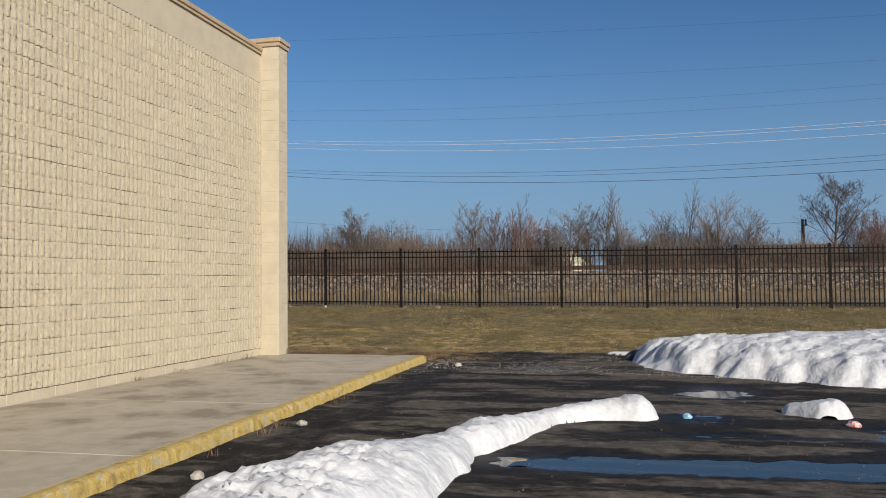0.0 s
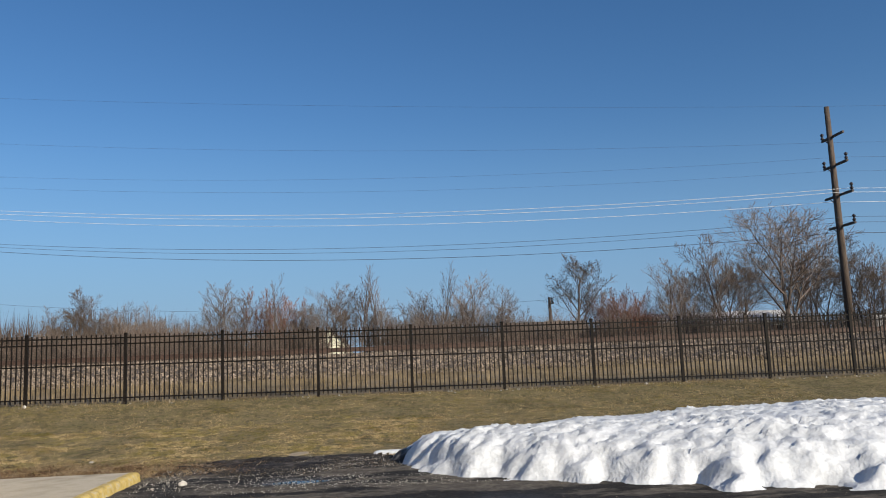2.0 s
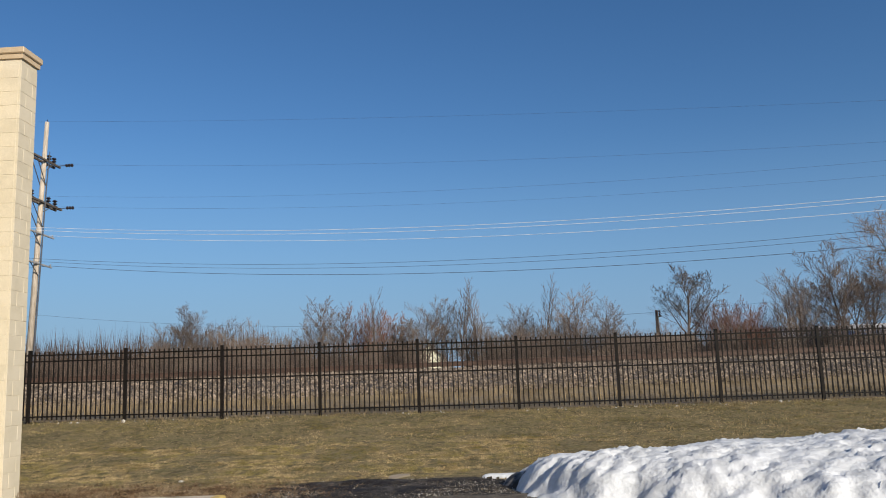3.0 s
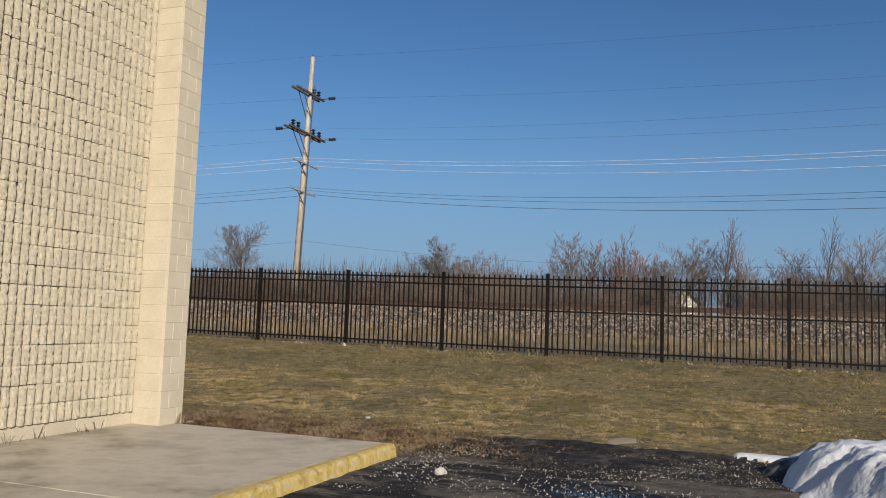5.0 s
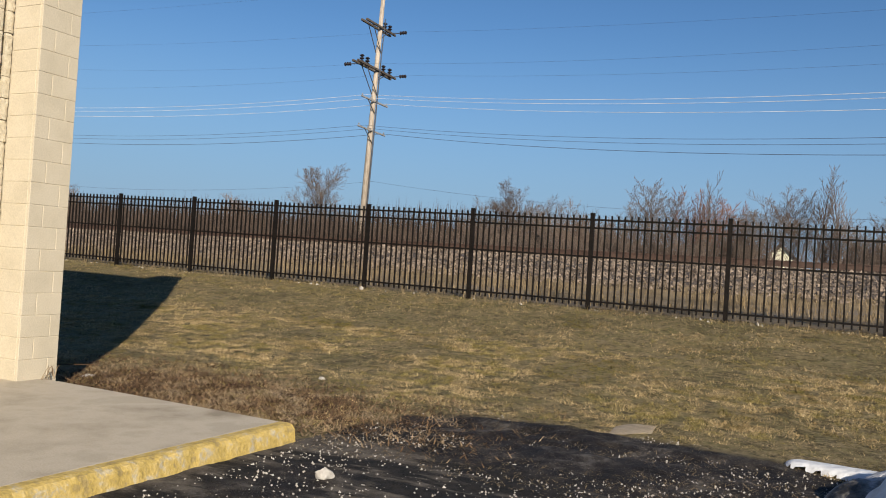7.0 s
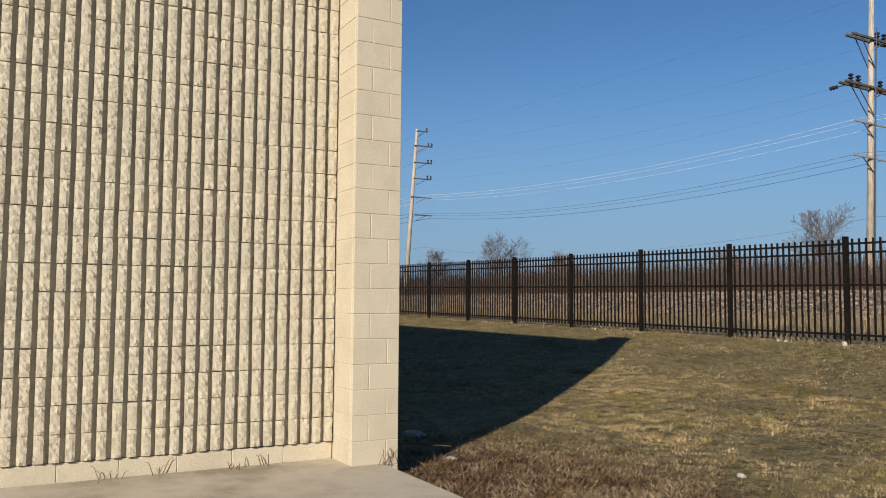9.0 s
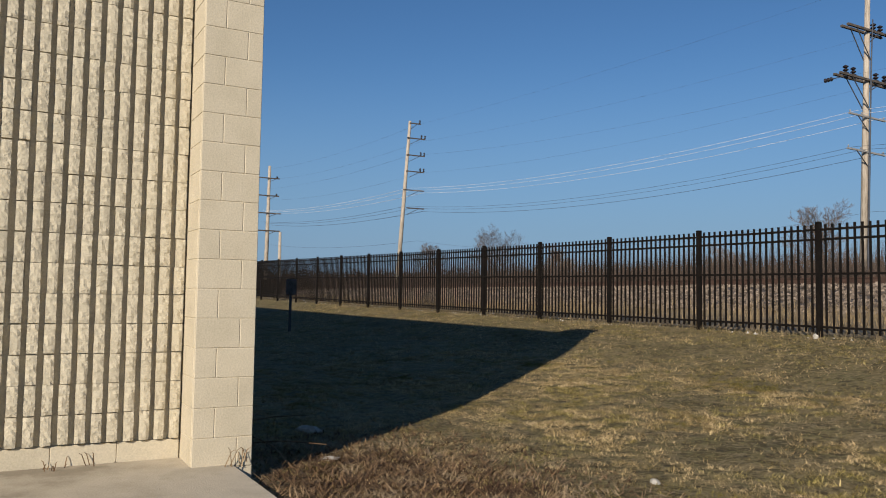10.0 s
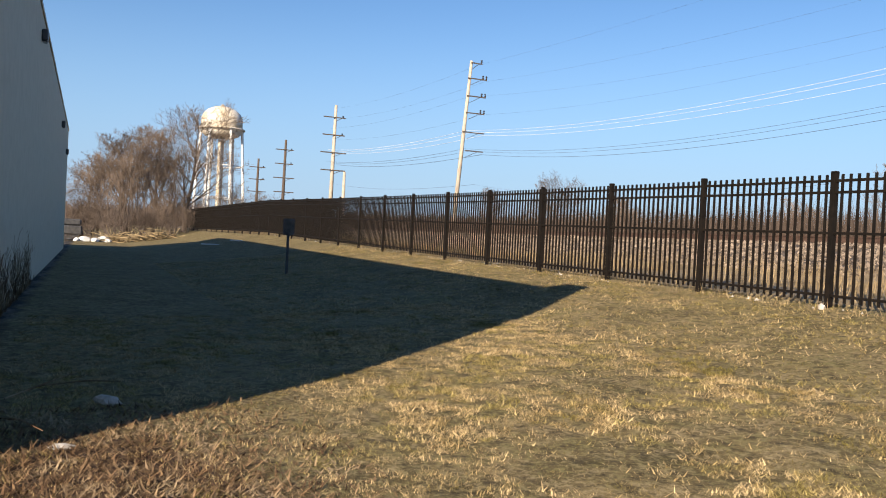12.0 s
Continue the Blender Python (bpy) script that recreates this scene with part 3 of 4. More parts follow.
# ---- snow ----
def snow_pile(name, spine, material, label, step=0.05, lump=1.0, seed=0, floor=-0.15):
    """A ploughed heap along a spine of (x, y, radius, height)."""
    sx = [s[0] for s in spine]
    sy = [s[1] for s in spine]
    r = max(s[2] for s in spine)
    xs = np.arange(min(sx) - r, max(sx) + r + step, step)
    ys = np.arange(min(sy) - r, max(sy) + r + step, step)
    X, Y = np.meshgrid(xs, ys)
    H = np.full_like(X, -0.3)
    wob = np.zeros_like(X)
    fine = np.zeros_like(X)
    for i in range(X.shape[0]):
        for j in range(X.shape[1]):
            v = Vector((X[i, j] + seed * 9, Y[i, j], 0))
            wob[i, j] = noise.noise(v * 1.6) * 0.6 + noise.noise(v * 4.0) * 0.4
            n1 = 1 - 2 * abs(noise.noise(v * 2.6))
            n2 = 1 - 2 * abs(noise.noise(v * 6.1 + Vector((3, 1, 0))))
            n3 = 1 - 2 * abs(noise.noise(v * 13.0 + Vector((7, 2, 0))))
            soft = 0.45 + 0.9 * max(0.0, noise.noise(v * 1.1 + Vector((0, 0, 4))) + 0.35)
            fine[i, j] = 0.42 * n1 + (0.42 * n2 + 0.36 * n3 + 0.28 * noise.noise(v * 21.0)) * soft
    for a, b in zip(spine, spine[1:]):
        dx, dy = b[0] - a[0], b[1] - a[1]
        t = np.clip(((X - a[0]) * dx + (Y - a[1]) * dy) / (dx * dx + dy * dy), 0, 1)
        d = np.hypot(X - a[0] - t * dx, Y - a[1] - t * dy)
        rad = (a[2] + (b[2] - a[2]) * t) * (1 + 0.22 * wob)
        h = a[3] + (b[3] - a[3]) * t
        H = np.maximum(H, np.where(d < rad, h * (1 - (d / rad) ** 3.0), -0.25 * (d / rad - 1)))
    amp = np.clip(H / 0.25, 0, 1)
    Z = H + amp * fine * 0.055 * lump + np.where(H > 0, 0.02, 0)
    base = height(X, Y)
    G = Z + base
    ok = Z > -0.05
    idx = -np.ones(X.shape, int)
    vs, fs = [], []
    for i in range(X.shape[0] - 1):
        for j in range(X.shape[1] - 1):
            if ok[i, j] and ok[i + 1, j] and ok[i, j + 1] and ok[i + 1, j + 1]:
                q = []
                for a, b in ((i, j), (i, j + 1), (i + 1, j + 1), (i + 1, j)):
                    if idx[a, b] < 0:
                        idx[a, b] = len(vs)
                        vs.append((X[a, b], Y[a, b], G[a, b]))
                    q.append(idx[a, b])
                fs.append(tuple(q))
    return tagged(put(name, vs, fs, material, smooth=True), label, "snow pile")


snow_pile("snow_bank", [(6.9, 0.6, 0.42, 0.18), (7.3, 0.45, 0.8, 0.37), (8.0, -0.2, 1.35, 0.43), (9.3, -0.5, 1.95, 0.50), (11.3, -1.0, 2.5, 0.60), (13.5, -1.4, 2.7, 0.66), (17, -1.7, 2.7, 0.64)], SNOW,
          "large bank of lumpy white ploughed snow on the lot's edge", 0.045, 1.5, 1)
snow_pile("snow_ridge", [(4.3, -11.2, 0.62, 0.20), (4.35, -10.0, 0.72, 0.24), (4.6, -9.0, 0.62, 0.24), (4.85, -8.4, 0.36, 0.17), (4.95, -7.75, 0.22, 0.11), (5.15, -7.35, 0.25, 0.16), (5.4, -6.7, 0.18, 0.11), (5.65, -6.1, 0.14, 0.09), (6.05, -5.75, 0.2, 0.12), (6.45, -5.62, 0.30, 0.17)], SNOW,
          "long low ridge of half-melted white snow on asphalt", 0.026, 1.7, 2)
snow_pile("snow_lump", [(8.25, -5.1, 0.17, 0.08), (8.5, -5.25, 0.24, 0.14)], SNOW, "small melting lump of snow on wet asphalt", 0.022, 1.5, 3)
snow_pile("snow_patch", [(6.15, 1.75, 0.13, 0.035), (6.7, 1.65, 0.16, 0.045), (7.2, 1.4, 0.18, 0.045)], SNOW, "thin flat remnant of snow on grass", 0.035, 0.2, 4)
snow_pile("snow_mound", [(6.6, 0.85, 0.26, 0.12), (6.95, 1.05, 0.36, 0.26)], DIRTYSNOW, "dirt-blackened end of a melting snow bank", 0.035, 1.0, 5)


# ---- grass, litter, ballast ----
def blades(name, n, area, length, width, lean, material, label, category, seed, keep=None, up=0.0):
    g = np.random.default_rng(seed)
    x = g.uniform(area[0], area[1], n)
    y = g.uniform(area[2], area[3], n)
    if keep is not None:
        k = keep(x, y, g)
        x, y = x[k], y[k]
    n = len(x)
    z = height(x, y) - 0.005 + up
    a = g.uniform(0, 2 * np.pi, n)
    l = length * g.uniform(0.5, 1.4, n)
    t = g.uniform(lean[0], lean[1], n)
    w = width * g.uniform(0.6, 1.4, n)
    b = a + np.pi / 2 + g.normal(0, 0.5, n)
    P = np.empty((n, 3, 3))
    P[:, 0] = np.stack([x - np.cos(b) * w, y - np.sin(b) * w, z], -1)
    P[:, 1] = np.stack([x + np.cos(b) * w, y + np.sin(b) * w, z], -1)
    P[:, 2] = np.stack([x + np.cos(a) * l * np.sin(t), y + np.sin(a) * l * np.sin(t), z + l * np.cos(t)], -1)
    me = bpy.data.meshes.new(name)
    me.vertices.add(3 * n)
    me.vertices.foreach_set("co", P.reshape(-1))
    me.loops.add(3 * n)
    me.loops.foreach_set("vertex_index", np.arange(3 * n, dtype=np.int32))
    me.polygons.add(n)
    me.polygons.foreach_set("loop_start", np.arange(0, 3 * n, 3, dtype=np.int32))
    me.polygons.foreach_set("loop_total", np.full(n, 3, dtype=np.int32))
    me.materials.append(material)
    me.update()
    me.validate()
    return tagged(new(name, me), label, category, kind="stuff")


def turf_edge(x, y, g):
    e = np.where(x < 2.8, 0.1, 0.4 + 1.6 * np.exp(-((x - 5.0) / 2.6) ** 2))
    nz = np.array([noise.noise(Vector((a * 1.3, b * 1.3, 0))) for a, b in zip(x, y)])
    bare = np.array([noise.noise(Vector((a * 0.7, b * 0.7, 5.0))) for a, b in zip(x, y)])
    tuft = np.array([noise.noise(Vector((a * 5.5, b * 5.5, 9.0))) for a, b in zip(x, y)])
    return (y > e + nz * 0.6) & (bare + g.uniform(-0.5, 0.5, len(x)) < 0.30) & (tuft + g.uniform(-0.3, 0.3, len(x)) > -0.05)


blades("lawn", 820000, (-8, 7.5, 0.1, 6.5), 0.035, 0.0031, (0.6, 1.5), BLADE, "short dormant brown-green lawn", "grass", 11, turf_edge)
blades("lawn", 520000, (-26, 17, 3.0, 10.6), 0.048, 0.0062, (0.65, 1.5), BLADE, "short dormant brown-green lawn", "grass", 12, turf_edge)
blades("dead_leaves", 32000, (-1.6, 4.3, 0.0, 2.4), 0.07, 0.006, (0.8, 1.55), LEAF, "matted brown dead leaves and stalks", "leaf litter", 13,
       lambda x, y, g: (np.exp(-(((x - 1.0) / 2.0) ** 2 + ((y - 0.8) / 1.0) ** 2)) > g.uniform(0, 1, len(x)) * 0.8) & ((x > 0) | (y > 0.02)), 0.012)
blades("straw", 9000, (2.7, 8.2, -0.3, 2.7), 0.05, 0.0022, (1.2, 1.57), DRY, "scattered straw on the thawed soil", "straw", 17, None, 0.012)
blades("fence_edge_grass", 14000, (-75, 32, 9.75, 10.55), 0.13, 0.004, (0.1, 1.2), DRY, "tufts of straw-coloured grass along the fence foot", "grass", 14)
blades("tall_dry_grass", 34000, (-70, 45, 10.9, 18.0), 0.32, 0.007, (0.05, 0.75), DRY, "tall straw-coloured grass beside the railway", "grass", 15,
       lambda x, y, g: np.array([noise.noise(Vector((a * 0.25, b * 0.6, 2.0))) for a, b in zip(x, y)]) + g.uniform(-0.4, 0.3, len(x)) > -0.12)


def stones(name, n, area, size, material, label, category, seed, keep=None):
    g = np.random.default_rng(seed)
    base = np.array([(0, 0, 1), (0, 0, -1), (1, 0, 0), (-1, 0, 0), (0, 1, 0), (0, -1, 0)], float)
    tri = np.array([(0, 2, 4), (0, 4, 3), (0, 3, 5), (0, 5, 2), (1, 4, 2), (1, 3, 4), (1, 5, 3), (1, 2, 5)])
    x, y = g.uniform(area[0], area[1], n), g.uniform(area[2], area[3], n)
    if keep is not None:
        k = keep(x, y, g)
        x, y = x[k], y[k]
    n = len(x)
    z = height(x, y)
    s = size * g.uniform(0.5, 1.5, (n, 1, 1)) * g.uniform(0.6, 1.3, (n, 6, 1)) * g.uniform(0.6, 1.2, (n, 1, 3))
    q = g.uniform(0, 2 * np.pi, n)
    P = base[None] * s
    c, sn = np.cos(q)[:, None], np.sin(q)[:, None]
    P = np.stack([P[..., 0] * c - P[..., 1] * sn, P[..., 0] * sn + P[..., 1] * c, P[..., 2] + P[..., 0] * 0.3], -1)
    P += np.stack([x, y, z], -1)[:, None]
    F = (tri[None] + (np.arange(n) * 6)[:, None, None]).reshape(-1, 3)
    me = bpy.data.meshes.new(name)
    me.from_pydata(P.reshape(-1, 3).tolist(), [], F.tolist())
    me.materials.append(material)
    return tagged(new(name, me), label, category, kind="stuff")


def clear_view(x, y, g):
    return ~((x > 6.3 - 0.052 * (y + 8) - 2.0) & (x < 6.3 - 0.052 * (y + 8) + 1.9))


UNDER = mat("thicket_stems", [(0.045, 0.032, 0.025), (0.11, 0.08, 0.062)], 0.4, 0.95, 0, per="island", spread=0.7)
blades("far_woods", 60000, (-230, 130, 54, 70), 2.8, 0.05, (0.0, 0.45), UNDER, "dense brown leafless woods far beyond the railway", "woods", 31, clear_view)
blades("far_woods", 60000, (-340, -18, 74, 112), 5.7, 0.09, (0.0, 0.45), UNDER, "dense brown leafless woods far beyond the railway", "woods", 33)
blades("far_woods", 46000, (-420, -130, 45, 74), 4.6, 0.10, (0.0, 0.45), UNDER, "dense brown leafless woods far beyond the railway", "woods", 35)
blades("far_woods", 36000, (-420, -235, -60, 45), 6.0, 0.16, (0.0, 0.45), UNDER, "dense brown leafless woods far beyond the railway", "woods", 36)
blades("undergrowth", 46000, (-130, -16, 33, 40), 2.3, 0.025, (0.0, 0.5), UNDER, "dense brown leafless undergrowth behind the tracks", "undergrowth", 34)
blades("undergrowth", 36000, (-100, 70, 33, 40), 1.6, 0.022, (0.0, 0.5), UNDER, "dense brown leafless undergrowth behind the tracks", "undergrowth", 32, clear_view)
stones("ballast", 42000, (-60, 45, 17.2, 22.0), 0.06, BALLAST, "grey-brown crushed stone ballast bank", "ballast", 21)
stones("gravel", 5500, (2.9, 8.5, -1.8, 2.0), 0.007, STONEW, "scattered gravel and grit", "gravel", 22)
stones("gravel", 1500, (2.95, 12, -10.5, -1.0), 0.006, BALLAST, "scattered gravel and grit", "gravel", 23)
stones("fence_stones", 260, (-40, 30, 9.95, 10.4), 0.03, STONEW, "pale stones along the fence foot", "stones", 24)

# railway
railway = empty("railway", "single rusty railway track on a ballast bank", "railway", kind="structure")
tz = float(height(0, 24.0)) + 0.05
for yy in (24.0, 25.44):
    bm = boxed(-200, 120, yy - 0.07, yy + 0.07, tz + 0.10, tz + 0.12)
    box(bm, -200, 120, yy - 0.012, yy + 0.012, tz + 0.12, tz + 0.24)
    box(bm, -200, 120, yy - 0.035, yy + 0.035, tz + 0.24, tz + 0.28)
    part("rail", bm, RUST, railway, "rusty steel rail")
tie_me = mesh_of("sleeper", bm_data(boxed(-0.11, 0.11, -1.25, 1.25, -0.08, 0.1, bevel=0.01)), DARKPOLE)
for i in range(150):
    share("sleeper", tie_me, railway, -50 + i * 0.6, 24.72, tz - 0.09)


# ---- utility poles ----
def cyl(p0, p1, r0, r1, sides=8):
    return tube([p0, p1], [r0, r1], sides)


def insulator(at, axis, n=3, r=0.09, length=0.34):
    a, d = Vector(at), Vector(axis).normalized()
    pts, rad = [], []
    for i in range(n):
        o = length * i / n
        for f, q in ((0.0, 0.35), (0.35, 1.0), (0.6, 1.0), (0.95, 0.35)):
            pts.append(a + d * (o + f * length / n))
            rad.append(r * q)
    return tube(pts, rad, 8)


def pole_m(x, y, z0, top):
    """Tall pole with paired dead-end arms above and two plain arms below, arms reaching across the line."""
    ob = empty("utility_pole", "tall weathered wooden power pole with four levels of crossarms", "utility pole", "utility poles", at=(x, y, z0))
    H = top - z0
    put("shaft", *tube([(-0.6, 0, 0), (-0.24, 0, H * 0.5), (0.12, 0, H)], [0.24, 0.2, 0.15], 12), WOODPOLE, ob, smooth=True)
    put("pin", *cyl((0.12, 0, H), (0.12, 0, H + 0.2), 0.03, 0.03), INSUL, ob)
    A = Vector((0.05, 1.0, -0.05)).normalized()
    B = Vector((1.0, -0.05, 0)).normalized()

    def arm(zz, l0, l1, off, material, size=0.10):
        c = Vector((-0.6 + 0.72 * zz / H, 0, zz)) + B * off
        put("crossarm", *tube([c - A * l0, c + A * l1], [size, size], 4), material, ob)

    def brace(zz, along, drop, off=0.18):
        c = Vector((-0.6 + 0.72 * zz / H, 0, zz)) + B * off
        put("brace", *tube([c + A * along, c - Vector((0, 0, drop))], [0.035, 0.035], 5), DARKMETAL, ob)

    for zz, l0, l1 in ((H - 3.0, 2.1, 1.7), (H - 6.15, 2.7, 2.3)):
        for off in (-0.22, 0.22):
            arm(zz, l0, l1, off, ARMWOOD)
            brace(zz, -l0 * 0.6, 1.0 if l0 < 2 else 1.9, off)
            brace(zz, l1 * 0.5, 0.7, off)
    for zz, l0, l1 in ((H - 8.5, 1.8, 1.6), (H - 10.7, 1.9, 1.6)):
        arm(zz, l0, l1, 0.2, STEELARM, 0.075)
        brace(zz, -l0 * 0.55, 0.9)
        for s in (-l0 * 0.95, -l0 * 0.35, l1 * 0.9):
            p = Vector((-0.6 + 0.72 * zz / H, 0, zz + 0.08)) + B * 0.2 + A * s
            put("insulator", *insulator(p, (0, 0, 1), 1, 0.05, 0.16), STEELARM, ob)
    for zz, s, sides in ((H - 3.0, 1.25, (1, )), (H - 6.15, 1.75, (1, )), (H - 6.15, -1.9, (-1, )), (H - 3.0, 0.6, ()), (H - 6.15, -1.2, ()), (H - 6.15, 0.9, ())):
        p = Vector((-0.6 + 0.72 * zz / H, 0, zz)) + A * s
        for d in sides:
            put("insulator", *insulator(p + Vector((d, 0, 0)) * 0.9, (d, 0, 0), 3, 0.14, 0.62), INSUL, ob)
            put("link", *cyl(p, p + Vector((d, 0, 0)) * 0.95, 0.03, 0.03), DARKMETAL, ob)
        put("insulator", *insulator(p + Vector((0, 0, 0.05)), (0, 0, 1), 3, 0.17, 0.62), INSUL, ob)
    put("conduit", *tube([(-0.27, 0, 0), (-0.02, -0.02, H * 0.35), (0.26, 0, H - 5.0), (0.42, 0, H - 2.3)], [0.06, 0.06, 0.045, 0.03], 6), WIRE, ob)
    return ob


def pole_arms(x, y, z0, top, lean, levels, shaft, label, scale=1.0, foot=0.0):
    """Pole with single crossarms reaching to one side, at levels of (depth below top, left, right, stand-offs)."""
    ob = empty("utility_pole", label, "utility pole", "utility poles", at=(x, y, z0))
    H = top - z0
    put("shaft", *tube([(0, foot, 0), (lean * 0.5, foot * 0.5, H * 0.5), (lean, 0, H)], [0.24 * scale, 0.19 * scale, 0.14 * scale], 10), shaft, ob, smooth=True)
    for dz, l, r, pins in levels:
        zz = H - dz
        cx = lean * zz / H + 0.16 * scale
        put("crossarm", *tube([(cx, -l, zz), (cx, r, zz)], [0.08 * scale, 0.08 * scale], 4), ARMWOOD, ob)
        put("brace", *tube([(cx, r * 0.7, zz), (cx, 0.0, zz - 0.75)], [0.03 * scale, 0.03 * scale], 4), DARKMETAL, ob)
        for q in pins:
            put("insulator", *insulator((cx, q, zz + 0.06), (0, 0, 1), 2, 0.1 * scale, 0.42), INSUL, ob)
    return ob


gz = lambda x, y: float(height(x, y))
M = (-25.8, 46.0)
pole_m(*M, gz(*M), 21.4)
R = (31.9, 31.0)
pole_arms(*R, gz(*R), 14.75, -0.05, [(1.75, 1.1, 1.1, (1.05,)), (3.4, 1.2, 1.2, (1.15, -1.1)), (5.15, 1.4, 1.4, (-1.3,)), (6.9, 1.3, 1.3, (-1.2,))], DARKPOLE, "dark wooden power pole with four short crossarms")
L = (-79.9, 40.0)
pole_arms(*L, gz(*L), 21.9, 1.1, [(0.25, 0.1, 1.3, (1.2,)), (2.0, 0.35, 2.0, (1.5, 1.95)), (4.0, 0.35, 2.0, (1.5, 1.95)), (5.9, 0.35, 2.0, (1.5, 1.95)), (8.1, 0.6, 2.1, ()), (10.2, 0.1, 2.2, ())], WOODPOLE, "tall pale wooden power pole with stacked side arms", 1.2, -0.9)
for (x, y, top, w, shaft) in ((-153, 45, 27.2, 5.0, WOODPOLE), (-197, 45, 24.4, 5.0, DARKPOLE), (-232, 45, 22.3, 5.0, DARKPOLE)):
    pole_arms(x, y, gz(x, y) - 0.1, top, 1.0, [(2.5, w * 0.5, w * 0.4, (w * 0.3,)), (6.0, w * 0.5, w * 0.4, (w * 0.3,)), (9.5, w * 0.55, w * 0.5, ()), (13.0, w * 0.5, w * 0.5, ())], shaft, "distant wooden power pole with crossarms", 2.0)
pole_arms(-144, 45, gz(-144, 45) - 0.1, 13.4, 0.0, [], WOODPOLE, "distant plain wooden pole", 1.8)
pole_arms(19.5, 52, gz(19.5, 52) - 0.1, 5.9, 0.0, [(0.5, 0.9, 0.6, (-0.4,))], DARKPOLE, "short dark pole with a transformer among trees", 0.8)


def wire(a, b, sag, r, material, label):
    pts = []
    for i in range(25):
        t = i / 24
        p = Vector(a).lerp(Vector(b), t)
        p.z -= sag * 4 * t * (1 - t)
        pts.append(p)
    return tagged(put("power_line", *tube(pts, [r] * 25, 4, False), material), label, "power line", "overhead lines")


LT = 21.9
for dzm, dzr, dzl, off, mt_, r in ((0.0, 0.0, 0.3, 0, WIRE, 0.0042), (2.8, 1.9, 2.1, 0.9, WIRE, 0.0042), (5.5, 3.2, 4.0, -0.9, WIRE, 0.0042), (5.8, 3.6, 5.9, 0.9, WIRE, 0.0042),
                                  (7.65, 5.0, 7.9, -1.0, WIRELIGHT, 0.011), (7.75, 5.1, 8.1, -0.4, WIRELIGHT, 0.011), (7.85, 5.4, 8.3, 1.0, WIRELIGHT, 0.011),
                                  (9.75, 6.6, 10.0, -1.1, WIRE, 0.010), (9.85, 6.8, 10.2, -0.4, WIRE, 0.010), (9.95, 7.2, 10.5, 1.0, WIRE, 0.014), (13.4, 9.4, 14.0, 0.3, WIRE, 0.007)):
    m = (M[0] + off * 0.05, M[1] + off * 1.2, 21.45 - dzm * 1.08)
    lab = "bright thin aluminium overhead line" if mt_ is WIRELIGHT else "thin dark overhead line between poles"
    wire(m, (R[0], R[1] + off, 14.8 - dzr), 0.35 + dzm * 0.09, r, mt_, lab)
    wire((L[0] + 0.8, L[1] + off + 1.0, LT - dzl), m, 0.4 + dzm * 0.09, r, mt_, lab)
    wire((R[0], R[1] + off, 14.8 - dzr), (R[0] + 60, R[1] - 5, 14.9 - dzr), 0.5, r, mt_, lab)
    wire((-153, 45 + off, 27.0 - dzl * 1.1), (L[0] + 0.8, L[1] + off + 1.0, LT - dzl), 0.8, r * 1.6, mt_, lab)


